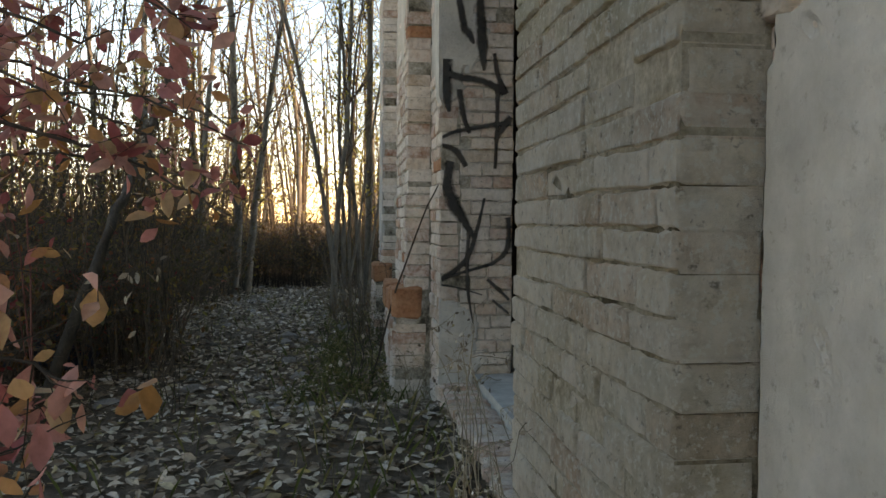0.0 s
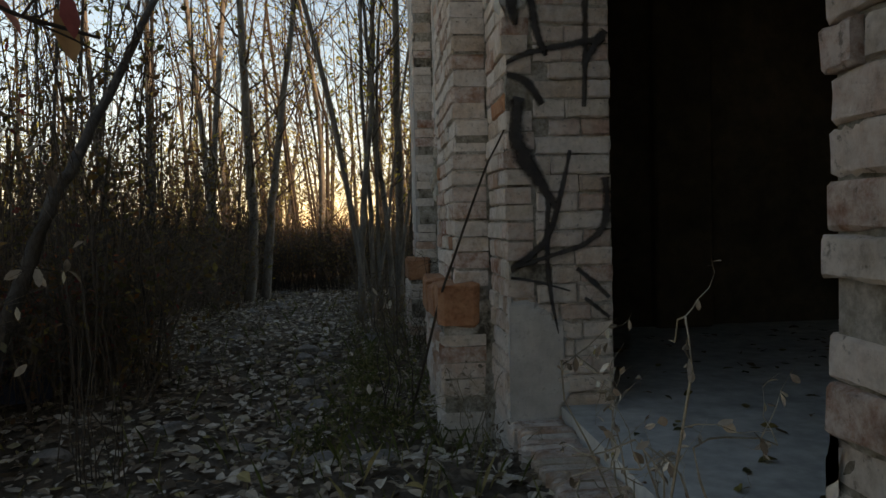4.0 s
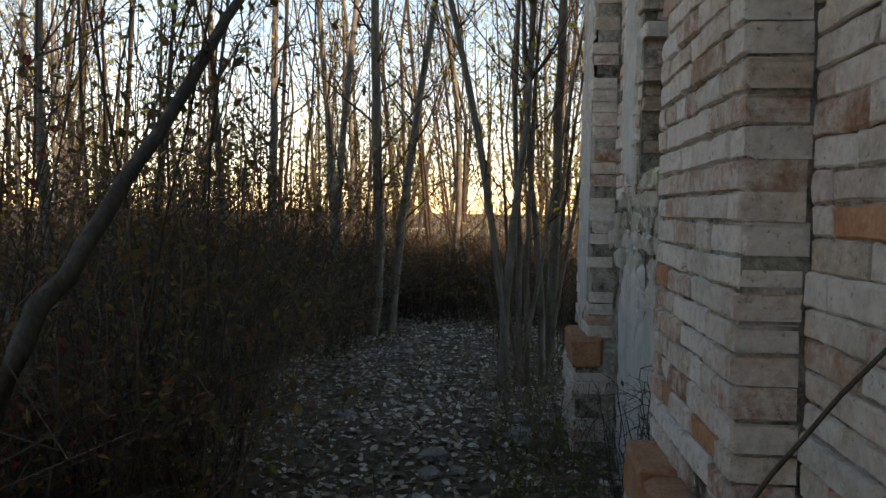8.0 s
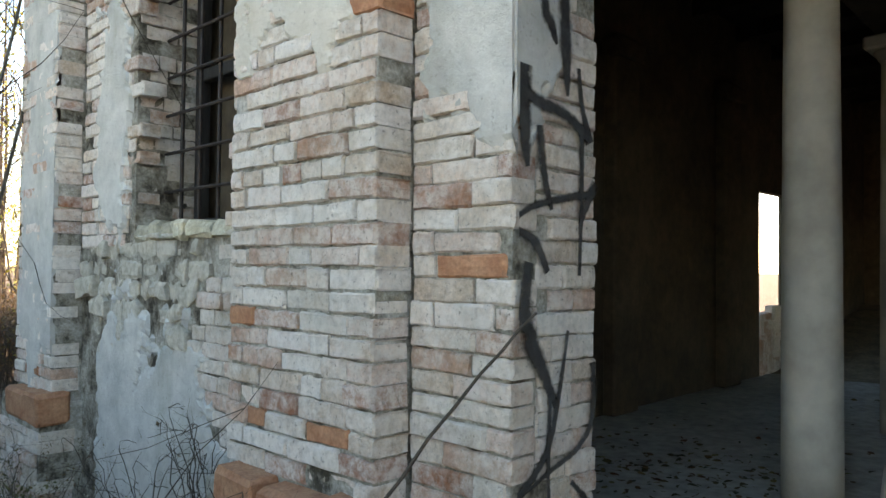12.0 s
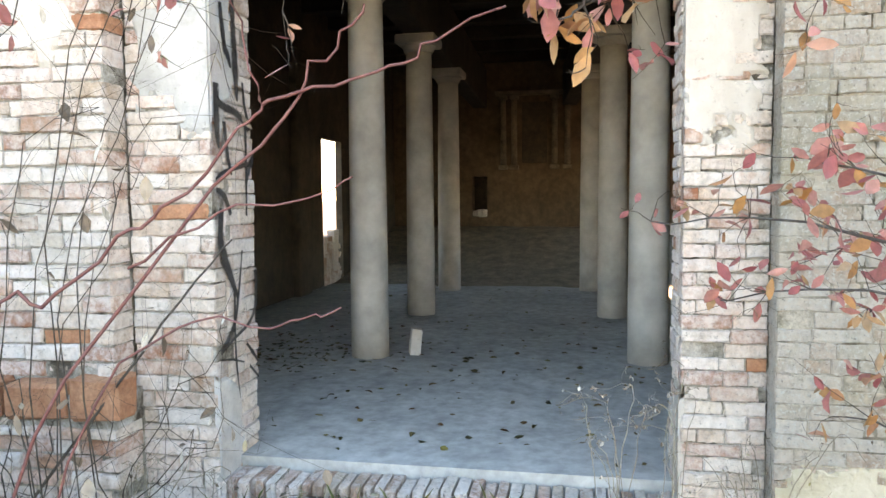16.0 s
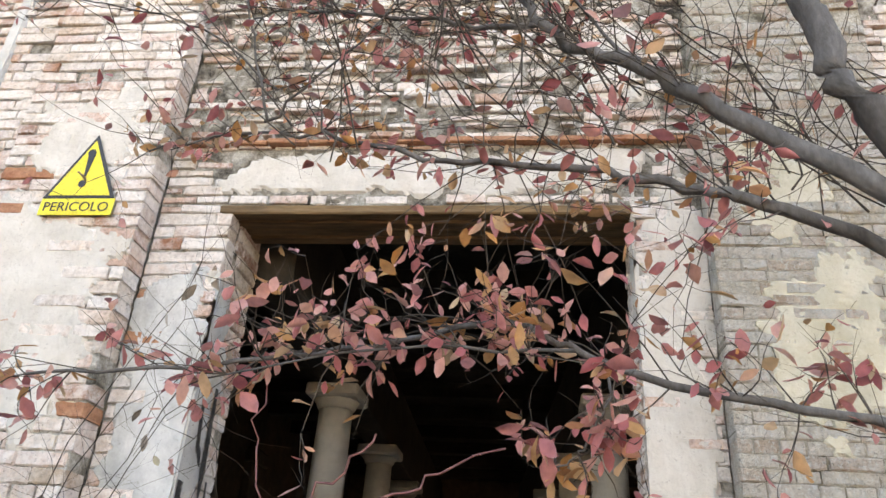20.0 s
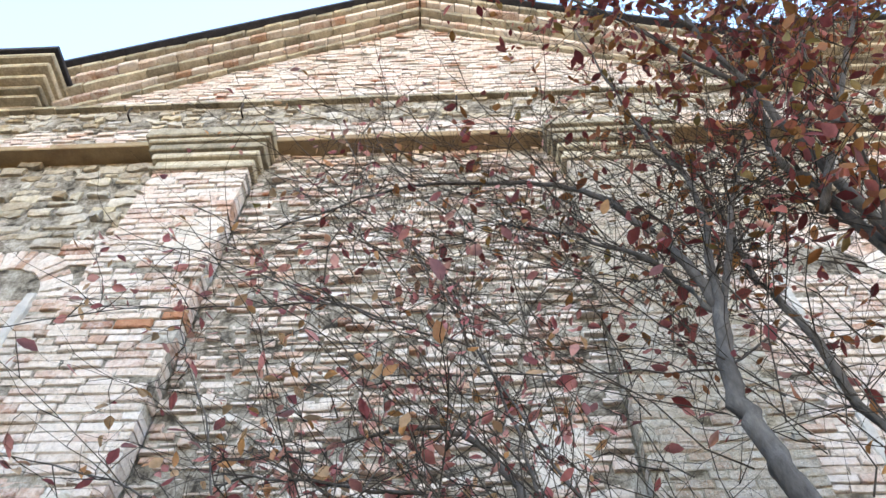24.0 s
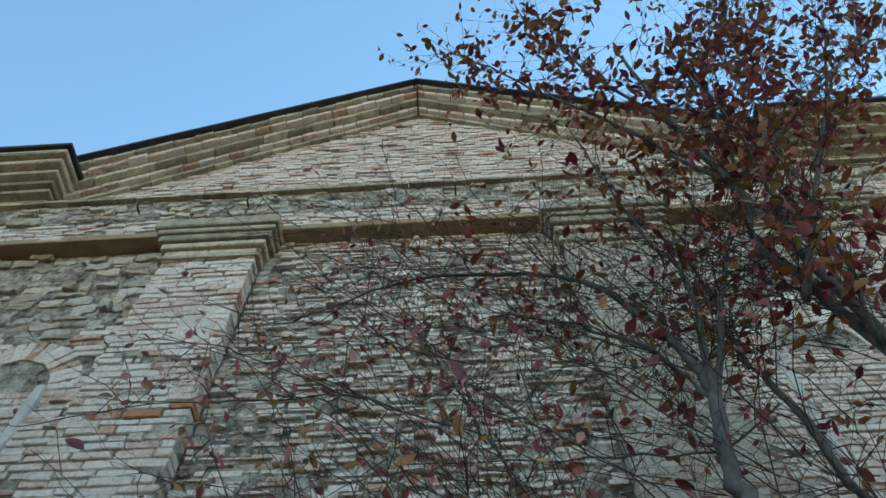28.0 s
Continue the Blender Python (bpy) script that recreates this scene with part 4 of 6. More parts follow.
def furnish_hall():
    col = build_column()
    col.location = (3.2, 1.26, FLOOR_Z)
    for cx, cy in ((3.3, -1.47), (5.9, 1.32), (6.0, -1.24), (8.55, 1.40), (8.75, -1.0)):
        copy_thing(col, Matrix.Translation((cx, cy, FLOOR_Z)))
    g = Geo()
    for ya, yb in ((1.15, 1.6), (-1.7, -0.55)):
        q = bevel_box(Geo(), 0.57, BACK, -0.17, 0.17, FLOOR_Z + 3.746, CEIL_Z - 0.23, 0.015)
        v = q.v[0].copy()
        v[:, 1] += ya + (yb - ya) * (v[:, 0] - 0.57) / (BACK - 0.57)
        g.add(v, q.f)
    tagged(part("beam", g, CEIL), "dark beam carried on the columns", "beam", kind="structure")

    # timber lintel over the portal
    lin = thing("lintel", (0.1, 0, 4.1), "old brown timber lintel of rough planks above the doorway", "lintel")
    for i, x in enumerate((-0.012, 0.10, 0.21, 0.32)):
        q = bevel_box(Geo(), x, x + 0.102, -PORTAL + 0.003, PORTAL - 0.003, 4.085 - 0.006 * (i % 2), 4.146, 0.008, 0.002, BRNG)
        o = part("plank", q, TIMBER, lin)
        o.matrix_parent_inverse = Matrix.Translation(lin.location).inverted()

    # standing block on the floor
    q = bevel_box(Geo(), -0.065, 0.065, -0.055, 0.055, 0, 0.27, 0.008, 0.003, BRNG)
    blk = part("stone_block", q, PLASTER_W)
    blk.location = (3.32, 0.83, FLOOR_Z)
    blk.rotation_euler = (0.10, 0, 0.35)
    tagged(blk, "pale stone block standing on the concrete floor", "block")


scaled(furnish_hall)

# plaster left on the strips and jambs
for s, wall in ((1, W_N), (-1, W_S)):
    rng = np.random.default_rng(77 + s)
    g = Geo()
    lim = tuple(sorted((s * 1.352, s * 1.772)))
    slab(g, rng, s * 1.50, 2.45 if s > 0 else 2.75, 0.22, 0.5 if s > 0 else 0.75, 0.0, 0.009, lim=lim)
    slab(g, rng, s * 1.60, 2.85 if s > 0 else 3.7, 0.20, 0.3 if s > 0 else 0.5, 0.0, 0.008, lim=lim)
    slab(g, rng, 0.22, 2.45, 0.25, 0.5, 0.0, 0.009, side=s * PORTAL, lim=(0.002, 0.43)) if s > 0 else None
    slab(g, rng, 0.22, 2.9 if s > 0 else 3.6, 0.2, 0.25 if s > 0 else 0.5, 0.0, 0.008, side=s * PORTAL, lim=(0.002, 0.43))
    slab(g, rng, 0.22, 0.40, 0.24, 0.3, 0.0, 0.008, side=s * PORTAL, lim=(0.002, 0.43))
    part("plaster", g, PLASTER if s > 0 else PLASTER_W, wall, "patches of old plaster")
rng = np.random.default_rng(78)
g = Geo()
for cy, cz, ry, rz in ((2.25, 2.9, 0.4, 0.6), (2.2, 3.9, 0.32, 0.3), (2.0, 6.65, 0.2, 0.25)):
    slab(g, rng, cy, cz, ry, rz, PIL_X, 0.006, lim=(PIL_IN + 0.01, PIL_OUT - 0.01))
part("plaster", g, PLASTER_W, P_N, "patches of pale plaster")
g = Geo()
for cy, cz, ry, rz in ((-2.35, 3.2, 0.34, 0.5), (-2.2, 4.3, 0.3, 0.4), (-2.15, 0.22, 0.36, 0.16)):
    slab(g, rng, cy, cz, ry, rz, PIL_X, 0.006, lim=(-2.89, -PIL_IN - 0.01))
part("plaster", g, PLASTER_O, P_S, "patches of pale plaster")
g = Geo()
for cy, cz, ry, rz in ((-3.3, 0.5, 0.6, 0.75), (-3.7, 0.9, 0.6, 0.7), (-3.2, 1.25, 0.4, 0.4), (-4.1, 0.4, 0.45, 0.7)):
    slab(g, rng, cy, cz, ry, rz, 0.0, 0.012, lim=(-4.60, -2.91))
part("plaster", g, PLASTER, BAY_S, "smooth pale plaster")
g = Geo()
for cy, cz, ry, rz in ((4.95, 1.7, 0.36, 0.8), (5.0, 2.9, 0.3, 0.4)):
    slab(g, rng, cy, cz, ry, rz, PIL_X, 0.006, lim=(FAR_IN + 0.01, FAR_OUT - 0.01))
part("plaster", g, PLASTER, P_FN, "grey plaster")


# ---------- spray paint on the north jamb ----------
def stroke(geo, pts, widths, y=PORTAL - 0.013):
    """A painted line on the jamb: pts are (x, z)."""
    p = [Vector((a, 0, b)) for a, b in pts]
    q = []
    for i in range(len(p) - 1):
        for k in range(4):
            t = k / 4
            a, b, c, d = p[max(i - 1, 0)], p[i], p[i + 1], p[min(i + 2, len(p) - 1)]
            q.append((0.5 * ((2 * b) + (c - a) * t + (2 * a - 5 * b + 4 * c - d) * t * t + (3 * b - a - 3 * c + d) * t ** 3), widths[i] + (widths[i + 1] - widths[i]) * t))
    q.append((p[-1], widths[-1]))
    v, f, n = [], [], len(q)
    for i, (c, w) in enumerate(q):
        d = (q[min(i + 1, n - 1)][0] - q[max(i - 1, 0)][0]).normalized()
        sd = Vector((-d.z, 0, d.x)) * w * 0.5
        for k in (1.45, 0.62, 0, -0.62, -1.45):
            p = c + sd * k
            v.append((max(p.x, 0.012), y + 0.003 * (k / 1.45) ** 2, p.z))
    for i in range(n - 1):
        f += [(5 * i + k, 5 * i + k + 1, 5 * i + k + 6, 5 * i + k + 5) for k in range(4)]
    geo.edge = [0.75, 0.22, 0.0, 0.22, 0.75] * n
    return geo.add(v, f)


graf = thing("graffiti", (0.2, PORTAL, 1.3), "black spray-painted strokes on a brick jamb", "graffiti")


def spray(pts, widths):
    ge = stroke(Geo(), pts, [0.8 * w for w in widths])
    o = part("stroke", ge, PAINT, graf)
    o.data.attributes.new("edge", "FLOAT", "POINT").data.foreach_set("value", ge.edge)
    o.matrix_parent_inverse = Matrix.Translation(graf.location).inverted()


spray([(0.22, 2.60), (0.23, 2.34), (0.24, 2.20), (0.25, 2.06)], [0.05, 0.08, 0.09, 0.02])
spray([(0.10, 2.50), (0.13, 2.31), (0.16, 2.27), (0.19, 2.21)], [0.05, 0.06, 0.07, 0.02])
spray([(0.31, 2.16), (0.33, 2.04), (0.38, 1.93)], [0.03, 0.04, 0.055])
spray([(0.0, 2.06), (0.10, 2.02), (0.25, 2.00), (0.37, 1.94)], [0.07, 0.06, 0.055, 0.065])
spray([(0.03, 2.12), (0.03, 1.95), (0.05, 1.82)], [0.10, 0.10, 0.03])
spray([(0.33, 1.95), (0.33, 1.77), (0.32, 1.50)], [0.04, 0.035, 0.025])
spray([(0.41, 1.80), (0.36, 1.73), (0.32, 1.66)], [0.055, 0.05, 0.035])
spray([(0.0, 1.67), (0.09, 1.71), (0.24, 1.74), (0.41, 1.77)], [0.022, 0.032, 0.036, 0.042])
spray([(0.0, 1.63), (0.09, 1.60), (0.15, 1.51)], [0.035, 0.05, 0.045])
spray([(0.06, 1.54), (0.04, 1.40), (0.08, 1.29), (0.14, 1.20), (0.20, 1.10)], [0.06, 0.10, 0.11, 0.07, 0.03])
spray([(0.26, 1.33), (0.22, 1.16), (0.17, 1.00), (0.10, 0.92), (0.01, 0.86)], [0.02, 0.032, 0.036, 0.042, 0.05])
spray([(0.40, 1.22), (0.40, 1.05), (0.32, 0.96), (0.20, 0.92), (0.03, 0.87)], [0.05, 0.045, 0.032, 0.026, 0.024])
spray([(0.17, 1.16), (0.16, 0.95), (0.17, 0.77), (0.20, 0.60)], [0.03, 0.032, 0.026, 0.006])
spray([(0.01, 0.83), (0.12, 0.81), (0.25, 0.77)], [0.016, 0.016, 0.010])
spray([(0.28, 0.86), (0.35, 0.80), (0.41, 0.74)], [0.025, 0.034, 0.022])
spray([(0.31, 0.74), (0.36, 0.70), (0.41, 0.66)], [0.018, 0.026, 0.018])
spray([(0.11, 1.95), (0.13, 1.81), (0.17, 1.70)], [0.05, 0.05, 0.026])


# ---------- warning sign ----------
sign = thing("warning_sign", (PIL_X - 0.02, 2.215, 4.09), "faded yellow triangular warning sign fixed to the brick wall", "sign")
SOFF = Matrix.Translation(sign.location).inverted()


def sign_plate(name, pts, x, t, mat, label=""):
    n = len(pts)
    v = [(x, a, b) for a, b in pts] + [(x + t, a, b) for a, b in pts]
    f = [tuple(range(n)), tuple(range(2 * n - 1, n - 1, -1))] + [(i, n + i, n + (i + 1) % n, (i + 1) % n) for i in range(n)]
    o = part(name, Geo().add(v, f), mat, sign, label)
    o.matrix_parent_inverse = SOFF


sx = PIL_X - 0.032
sign_plate("border", [(2.475, 4.075), (1.975, 4.075), (2.225, 4.578)], sx, 0.010, BLACK)
sign_plate("plate", [(2.44, 4.092), (2.01, 4.092), (2.225, 4.53)], sx - 0.003, 0.004, YELLOW)
sign_plate("exclamation_bar", [(2.248, 4.40), (2.258, 4.43), (2.24, 4.455), (2.212, 4.455), (2.196, 4.43), (2.206, 4.33), (2.219, 4.235), (2.233, 4.235)], sx - 0.006, 0.004, BLACK)
sign_plate("exclamation_dot", [(2.228 + 0.026 * math.cos(a), 4.18 + 0.028 * math.sin(a)) for a in np.linspace(0, 5.8, 12)], sx - 0.006, 0.004, BLACK)
sign_plate("caption_plate", [(2.475, 3.945), (1.965, 3.945), (1.965, 4.068), (2.475, 4.068)], sx - 0.001, 0.010, YELLOW)
txt = bpy.data.curves.new("caption", "FONT")
txt.body, txt.size, txt.extrude, txt.align_x = "PERICOLO", 0.098, 0.001, "CENTER"
txt.materials.append(BLACK)
tob = new("caption", txt)
bpy.context.view_layer.update()
tme = bpy.data.meshes.new_from_object(tob)
bpy.data.objects.remove(tob)
tme.transform(Matrix.Translation((sx - 0.004, 2.22, 3.972)) @ Matrix(((0, 0, -1), (-1, 0, 0), (0, 1, 0))).to_4x4())
tme.materials.clear()
tme.materials.append(BLACK)
tob = new("caption", tme)
tob.parent = sign
tob.matrix_parent_inverse = SOFF
tagged(tob, "black capital lettering")
sign.matrix_basis = SHRINK @ sign.matrix_basis
sign.location.x = PIL_X - 0.018

# building shell: side walls and roof
def build_shell():
    g = Geo()
    box(g, 0.51, 15.5, 4.82, 5.2, CEIL_Z + 0.01, 11.0)
    box(g, 0.51, 15.5, -5.2, -4.82, CEIL_Z + 0.01, 11.0)
    box(g, 15.5, 15.9, -5.2, 5.2, -0.5, 11.0)
    for s in (1, -1):
        c, d = sorted((s * FAR_IN, s * 5.28))
        box(g, 0.06, 0.43, c, d, LOW, 9.9)
    box(g, 0.06, 0.43, -8.0, -5.29, LOW, 9.9)
    tagged(part("wall_outer", g, BRICK_J), "long brick side wall of the building", "wall", kind="structure")
    g = Geo()
    g.add([(0.51, -6.0, 11.05), (0.51, 6.0, 11.05), (0.51, 0, 14.3), (16, -6.0, 11.05), (16, 6.0, 11.05), (16, 0, 14.3)], [(0, 2, 5, 3), (1, 4, 5, 2), (0, 1, 2), (3, 5, 4), (0, 3, 4, 1)])
    tagged(part("roof", g, FLASH), "dark pitched roof", "roof", kind="structure")


scaled(build_shell)

# ---------- plants ----------
def spline(pts, k=4):
    """A smooth run of points through a few."""
    p = [Vector(q) for q in pts]
    out = []
    for i in range(len(p) - 1):
        a, b, c, d = p[max(i - 1, 0)], p[i], p[i + 1], p[min(i + 2, len(p) - 1)]
        for j in range(k):
            t = j / k
            out.append(0.5 * ((2 * b) + (c - a) * t + (2 * a - 5 * b + 4 * c - d) * t * t + (3 * b - a - 3 * c + d) * t ** 3))
    out.append(p[-1])
    return out


def limb(geo, pts, r0, r1, sides=7, k=4, rng=None, knob=0.0):
    q = spline(pts, k)
    if rng is not None and knob:
        q = [c + Vector(rng.normal(0, knob, 3)) if 0 < i < len(q) - 1 else c for i, c in enumerate(q)]
    n = len(q) - 1
    tube(geo, q, [r0 + (r1 - r0) * (i / n) ** 0.8 for i in range(n + 1)], sides)
    return q


def sprays(geo, rng, path, r, count, length, leaf_at, rise=0.2, split=2, gaps=0.06, drop=0.0):
    """Side twigs off a limb, dividing again, with places for leaves along them."""
    n = len(path)
    for _ in range(count):
        i = int(rng.integers(max(1, n // 6), n))
        o = path[i]
        along = (path[i] - path[i - 1]).normalized()
        d = (along * rng.uniform(0.2, 0.9) + Vector(rng.normal(0, 0.7, 3)) + Vector((0, 0, rise))).normalized()
        l = length * rng.uniform(0.45, 1.2)
        pts, c = [o], o.copy()
        for k in range(4):
            d = (d + Vector(rng.normal(0, 0.22, 3)) + Vector((0, 0, 0.03 - drop))).normalized()
            c = c + d * l / 4
            pts.append(c.copy())
        tube(geo, pts, [r, r * 0.8, r * 0.6, r * 0.42, r * 0.25], 4 if r > 0.003 else 3, False)
        for k in range(1, 5):
            if rng.random() < 0.8:
                for t in np.arange(rng.uniform(0, gaps), 1, max(gaps / (l / 4), 0.15)):
                    if rng.random() < leaf_at[1]:
                        leaf_at[0].append(pts[k - 1].lerp(pts[k], float(t)))
        if split:
            sprays(geo, rng, [Vector(p) for p in pts], r * 0.55, split, length * 0.45, leaf_at, rise, split - 1, gaps, drop)


# -- the red-leaved tree before the facade --
def build_plum():
    rng = np.random.default_rng(101)
    t = thing("plum_tree", (-2.8, -2.65, lift(-2.8, -2.65)), "red-leaved plum tree with grey limbs in autumn", "tree")
    off = Matrix.Translation(t.location).inverted()
    fine, low, mid, high, crown = Geo(), ([], 0.44), ([], 0.17), ([], 0.17), ([], 0.46)

    def branch(name, pts, r0, r1, sides, knob):
        g = Geo()
        path = limb(g, pts, r0, r1, sides, rng=rng, knob=knob)
        part(name, g, BARK_P, t, smooth=True).matrix_parent_inverse = off
        return path

    branch("trunk", [(-2.8, -2.65, -0.35), (-2.82, -2.45, 0.6), (-2.82, -2.1, 1.6), (-2.80, -1.75, 2.3), (-2.75, -1.44, 2.74), (-2.72, -1.41, 2.98), (-2.69, -1.38, 3.16), (-2.66, -1.36, 3.37), (-2.63, -1.36, 3.57), (-2.60, -1.44, 3.90)], 0.048, 0.025, 10, 0.005)
    branch("trunk", [(-2.75, -2.68, -0.35), (-2.66, -2.62, 1.2), (-2.68, -2.35, 2.8), (-2.75, -2.05, 3.95), (-2.82, -1.93, 4.53), (-2.89, -1.83, 4.94), (-2.96, -1.73, 5.49), (-3.03, -1.68, 6.63)], 0.034, 0.010, 9, 0.004)
    big = [
        ([(-2.60, -1.44, 3.90), (-2.56, -1.41, 4.20), (-2.52, -1.35, 4.48), (-2.49, -1.19, 4.81), (-2.45, -0.97, 4.98), (-2.41, -0.72, 5.07), (-2.38, -0.41, 5.13), (-2.34, -0.12, 5.07), (-2.30, 0.26, 4.90)], 0.022, 0.004, high, 90, 0.6),
        ([(-2.62, -1.40, 3.75), (-2.60, -1.49, 4.18), (-2.60, -1.56, 4.62), (-2.60, -1.49, 5.01), (-2.62, -1.40, 5.6), (-2.7, -1.3, 6.3)], 0.020, 0.004, high, 70, 0.65),
        ([(-2.60, -1.43, 3.85), (-2.63, -1.59, 4.29), (-2.67, -1.80, 4.84), (-2.70, -1.95, 5.22), (-2.8, -2.1, 6.2)], 0.016, 0.004, high, 70, 0.7),
        ([(-2.60, -1.43, 3.88), (-2.57, -1.32, 4.17), (-2.53, -1.16, 4.37), (-2.50, -0.97, 4.53), (-2.48, -0.75, 4.62)], 0.013, 0.004, high, 60, 0.55),
        ([(-2.6, -2.3, 2.9), (-2.50, -1.83, 3.45), (-2.50, -1.74, 3.95), (-2.50, -1.68, 4.17), (-2.50, -1.67, 4.38), (-2.50, -1.67, 4.9), (-2.5, -1.5, 5.5)], 0.022, 0.005, high, 70, 0.7),
        ([(-2.66, -2.45, 2.6), (-2.70, -2.03, 3.99), (-2.73, -1.94, 4.43), (-2.77, -1.83, 4.59), (-2.80, -1.85, 4.80), (-2.9, -2.0, 5.6), (-3.0, -2.1, 6.6)], 0.030, 0.006, high, 90, 0.8),
        ([(-2.80, -1.83, 4.16), (-2.90, -2.25, 5.05), (-3.00, -2.75, 6.1), (-3.10, -3.2, 7.2)], 0.018, 0.005, high, 80, 0.8),
        ([(-2.89, -1.83, 4.94), (-2.98, -1.45, 5.5), (-3.05, -1.05, 6.0), (-3.1, -0.75, 6.45), (-3.1, -0.5, 6.7)], 0.012, 0.003, crown, 60, 0.5),
        ([(-2.96, -1.73, 5.49), (-3.1, -1.4, 6.0), (-3.2, -1.2, 6.5), (-3.2, -1.1, 7.0)], 0.012, 0.003, crown, 60, 0.5),
        ([(-2.89, -1.83, 4.94), (-3.0, -2.4, 5.6), (-3.1, -2.9, 6.2), (-3.1, -3.3, 6.9)], 0.012, 0.003, crown, 60, 0.6),
        ([(-2.75, -2.05, 3.95), (-2.8, -2.6, 4.5), (-2.9, -3.1, 5.0), (-3.0, -3.4, 5.6)], 0.012, 0.003, crown, 50, 0.6),
        ([(-2.9, -2.1, 5.0), (-3.1, -2.2, 5.7), (-3.2, -2.3, 6.3), (-3.2, -2.4, 6.9)], 0.012, 0.003, crown, 70, 0.6),
        ([(-2.8, -1.95, 4.5), (-3.0, -1.9, 4.9), (-3.15, -1.85, 5.3), (-3.2, -1.8, 5.8)], 0.010, 0.003, crown, 60, 0.5),
        ([(-2.75, -2.0, 3.95), (-2.95, -1.95, 4.2), (-3.1, -1.9, 4.5), (-3.15, -1.85, 4.9)], 0.010, 0.003, crown, 46, 0.45),
        ([(-2.82, -1.95, 2.0), (-2.70, -1.40, 2.62), (-2.62, -1.15, 2.87), (-2.60, -1.04, 2.99), (-2.57, -0.89, 3.08), (-2.55, -0.78, 3.19), (-2.52, -0.69, 3.36), (-2.50, -0.61, 3.49), (-2.47, -0.52, 3.54), (-2.45, -0.36, 3.56), (-2.42, -0.18, 3.52), (-2.40, 0.03, 3.50)], 0.027, 0.003, mid, 70, 0.5),
        ([(-2.55, -0.78, 3.21), (-2.48, -0.58, 3.26), (-2.46, -0.46, 3.33), (-2.44, -0.27, 3.36), (-2.42, -0.03, 3.42), (-2.40, 0.14, 3.41)], 0.010, 0.003, mid, 44, 0.5),
        ([(-2.82, -2.0, 1.8), (-2.66, -1.60, 2.36), (-2.59, -1.31, 2.59), (-2.56, -1.20, 2.65), (-2.52, -1.08, 2.71), (-2.49, -0.94, 2.75), (-2.46, -0.74, 2.80), (-2.43, -0.57, 2.83), (-2.40, -0.32, 2.90), (-2.36, -0.14, 2.97), (-2.33, 0.14, 3.01), (-2.30, 0.43, 2.97)], 0.020, 0.003, low, 60, 0.5),
        ([(-2.82, -2.25, 1.65), (-2.58, -1.80, 2.04), (-2.50, -1.44, 2.14), (-2.50, -1.19, 2.18), (-2.50, -0.94, 2.25), (-2.50, -0.81, 2.30), (-2.50, -0.65, 2.34), (-2.50, -0.38, 2.28), (-2.50, -0.14, 2.24), (-2.50, 0.18, 2.21), (-2.50, 0.44, 2.19)], 0.014, 0.004, low, 66, 0.34),
        ([(-2.50, -0.85, 2.28), (-2.55, -0.6, 2.26), (-2.6, -0.35, 2.22), (-2.6, -0.05, 2.16)], 0.005, 0.002, low, 26, 0.26),
        ([(-2.50, -0.94, 2.25), (-2.56, -0.92, 2.20), (-2.58, -0.90, 2.14), (-2.58, -0.88, 2.08), (-2.58, -0.84, 2.03), (-2.58, -0.80, 2.0)], 0.0045, 0.002, low, 16, 0.14),
        ([(-2.45, 0.00, 2.97), (-2.45, 0.10, 3.28), (-2.45, 0.22, 3.63), (-2.45, 0.42, 4.05)], 0.005, 0.002, mid, 16, 0.35),
        ([(-2.4, 0.03, 3.0), (-2.48, -0.14, 3.10), (-2.50, -0.29, 3.25), (-2.50, -0.37, 3.43)], 0.005, 0.002, mid, 14, 0.35),
        ([(-2.5, -1.7, 3.95), (-2.45, -1.43, 3.78), (-2.45, -1.08, 3.78), (-2.45, -0.71, 3.78), (-2.45, -0.34, 3.79)], 0.005, 0.0025, mid, 24, 0.4),
        ([(-2.55, -0.78, 3.2), (-2.50, -0.76, 3.5), (-2.49, -0.64, 3.86), (-2.48, -0.41, 3.99), (-2.48, -0.12, 4.12), (-2.47, 0.30, 4.15), (-2.46, 0.76, 4.15), (-2.45, 1.15, 4.08)], 0.006, 0.002, mid, 24, 0.4),
        ([(-2.50, -0.64, 3.82), (-2.50, -0.49, 4.26), (-2.50, -0.23, 4.84), (-2.50, 0.02, 5.57)], 0.005, 0.002, mid, 28, 0.4),
        ([(-2.48, -0.33, 4.03), (-2.46, -0.02, 4.22), (-2.44, 0.26, 4.41), (-2.42, 0.46, 4.54), (-2.40, 0.77, 4.67)], 0.005, 0.002, mid, 14, 0.35),
        ([(-2.60, -1.04, 2.99), (-2.53, -0.91, 3.23), (-2.52, -0.76, 3.57), (-2.50, -0.63, 3.93), (-2.5, -0.5, 4.4)], 0.007, 0.002, mid, 34, 0.45),
        ([(-2.42, 0.0, 3.1), (-2.44, 0.29, 3.34), (-2.42, 0.44, 3.41), (-2.41, 0.73, 3.51), (-2.40, 0.92, 3.55)], 0.004, 0.002, mid, 10, 0.3),
    ]
    for pts, r0, r1, spot, count, length in big:
        path = branch("limb", pts, r0, r1, 8, 0.006)
        sprays(fine, rng, path, max(r1 * 0.55, 0.0024), count, length, spot, 0.15, 2, 0.08)
    bare = ([], 0.05)
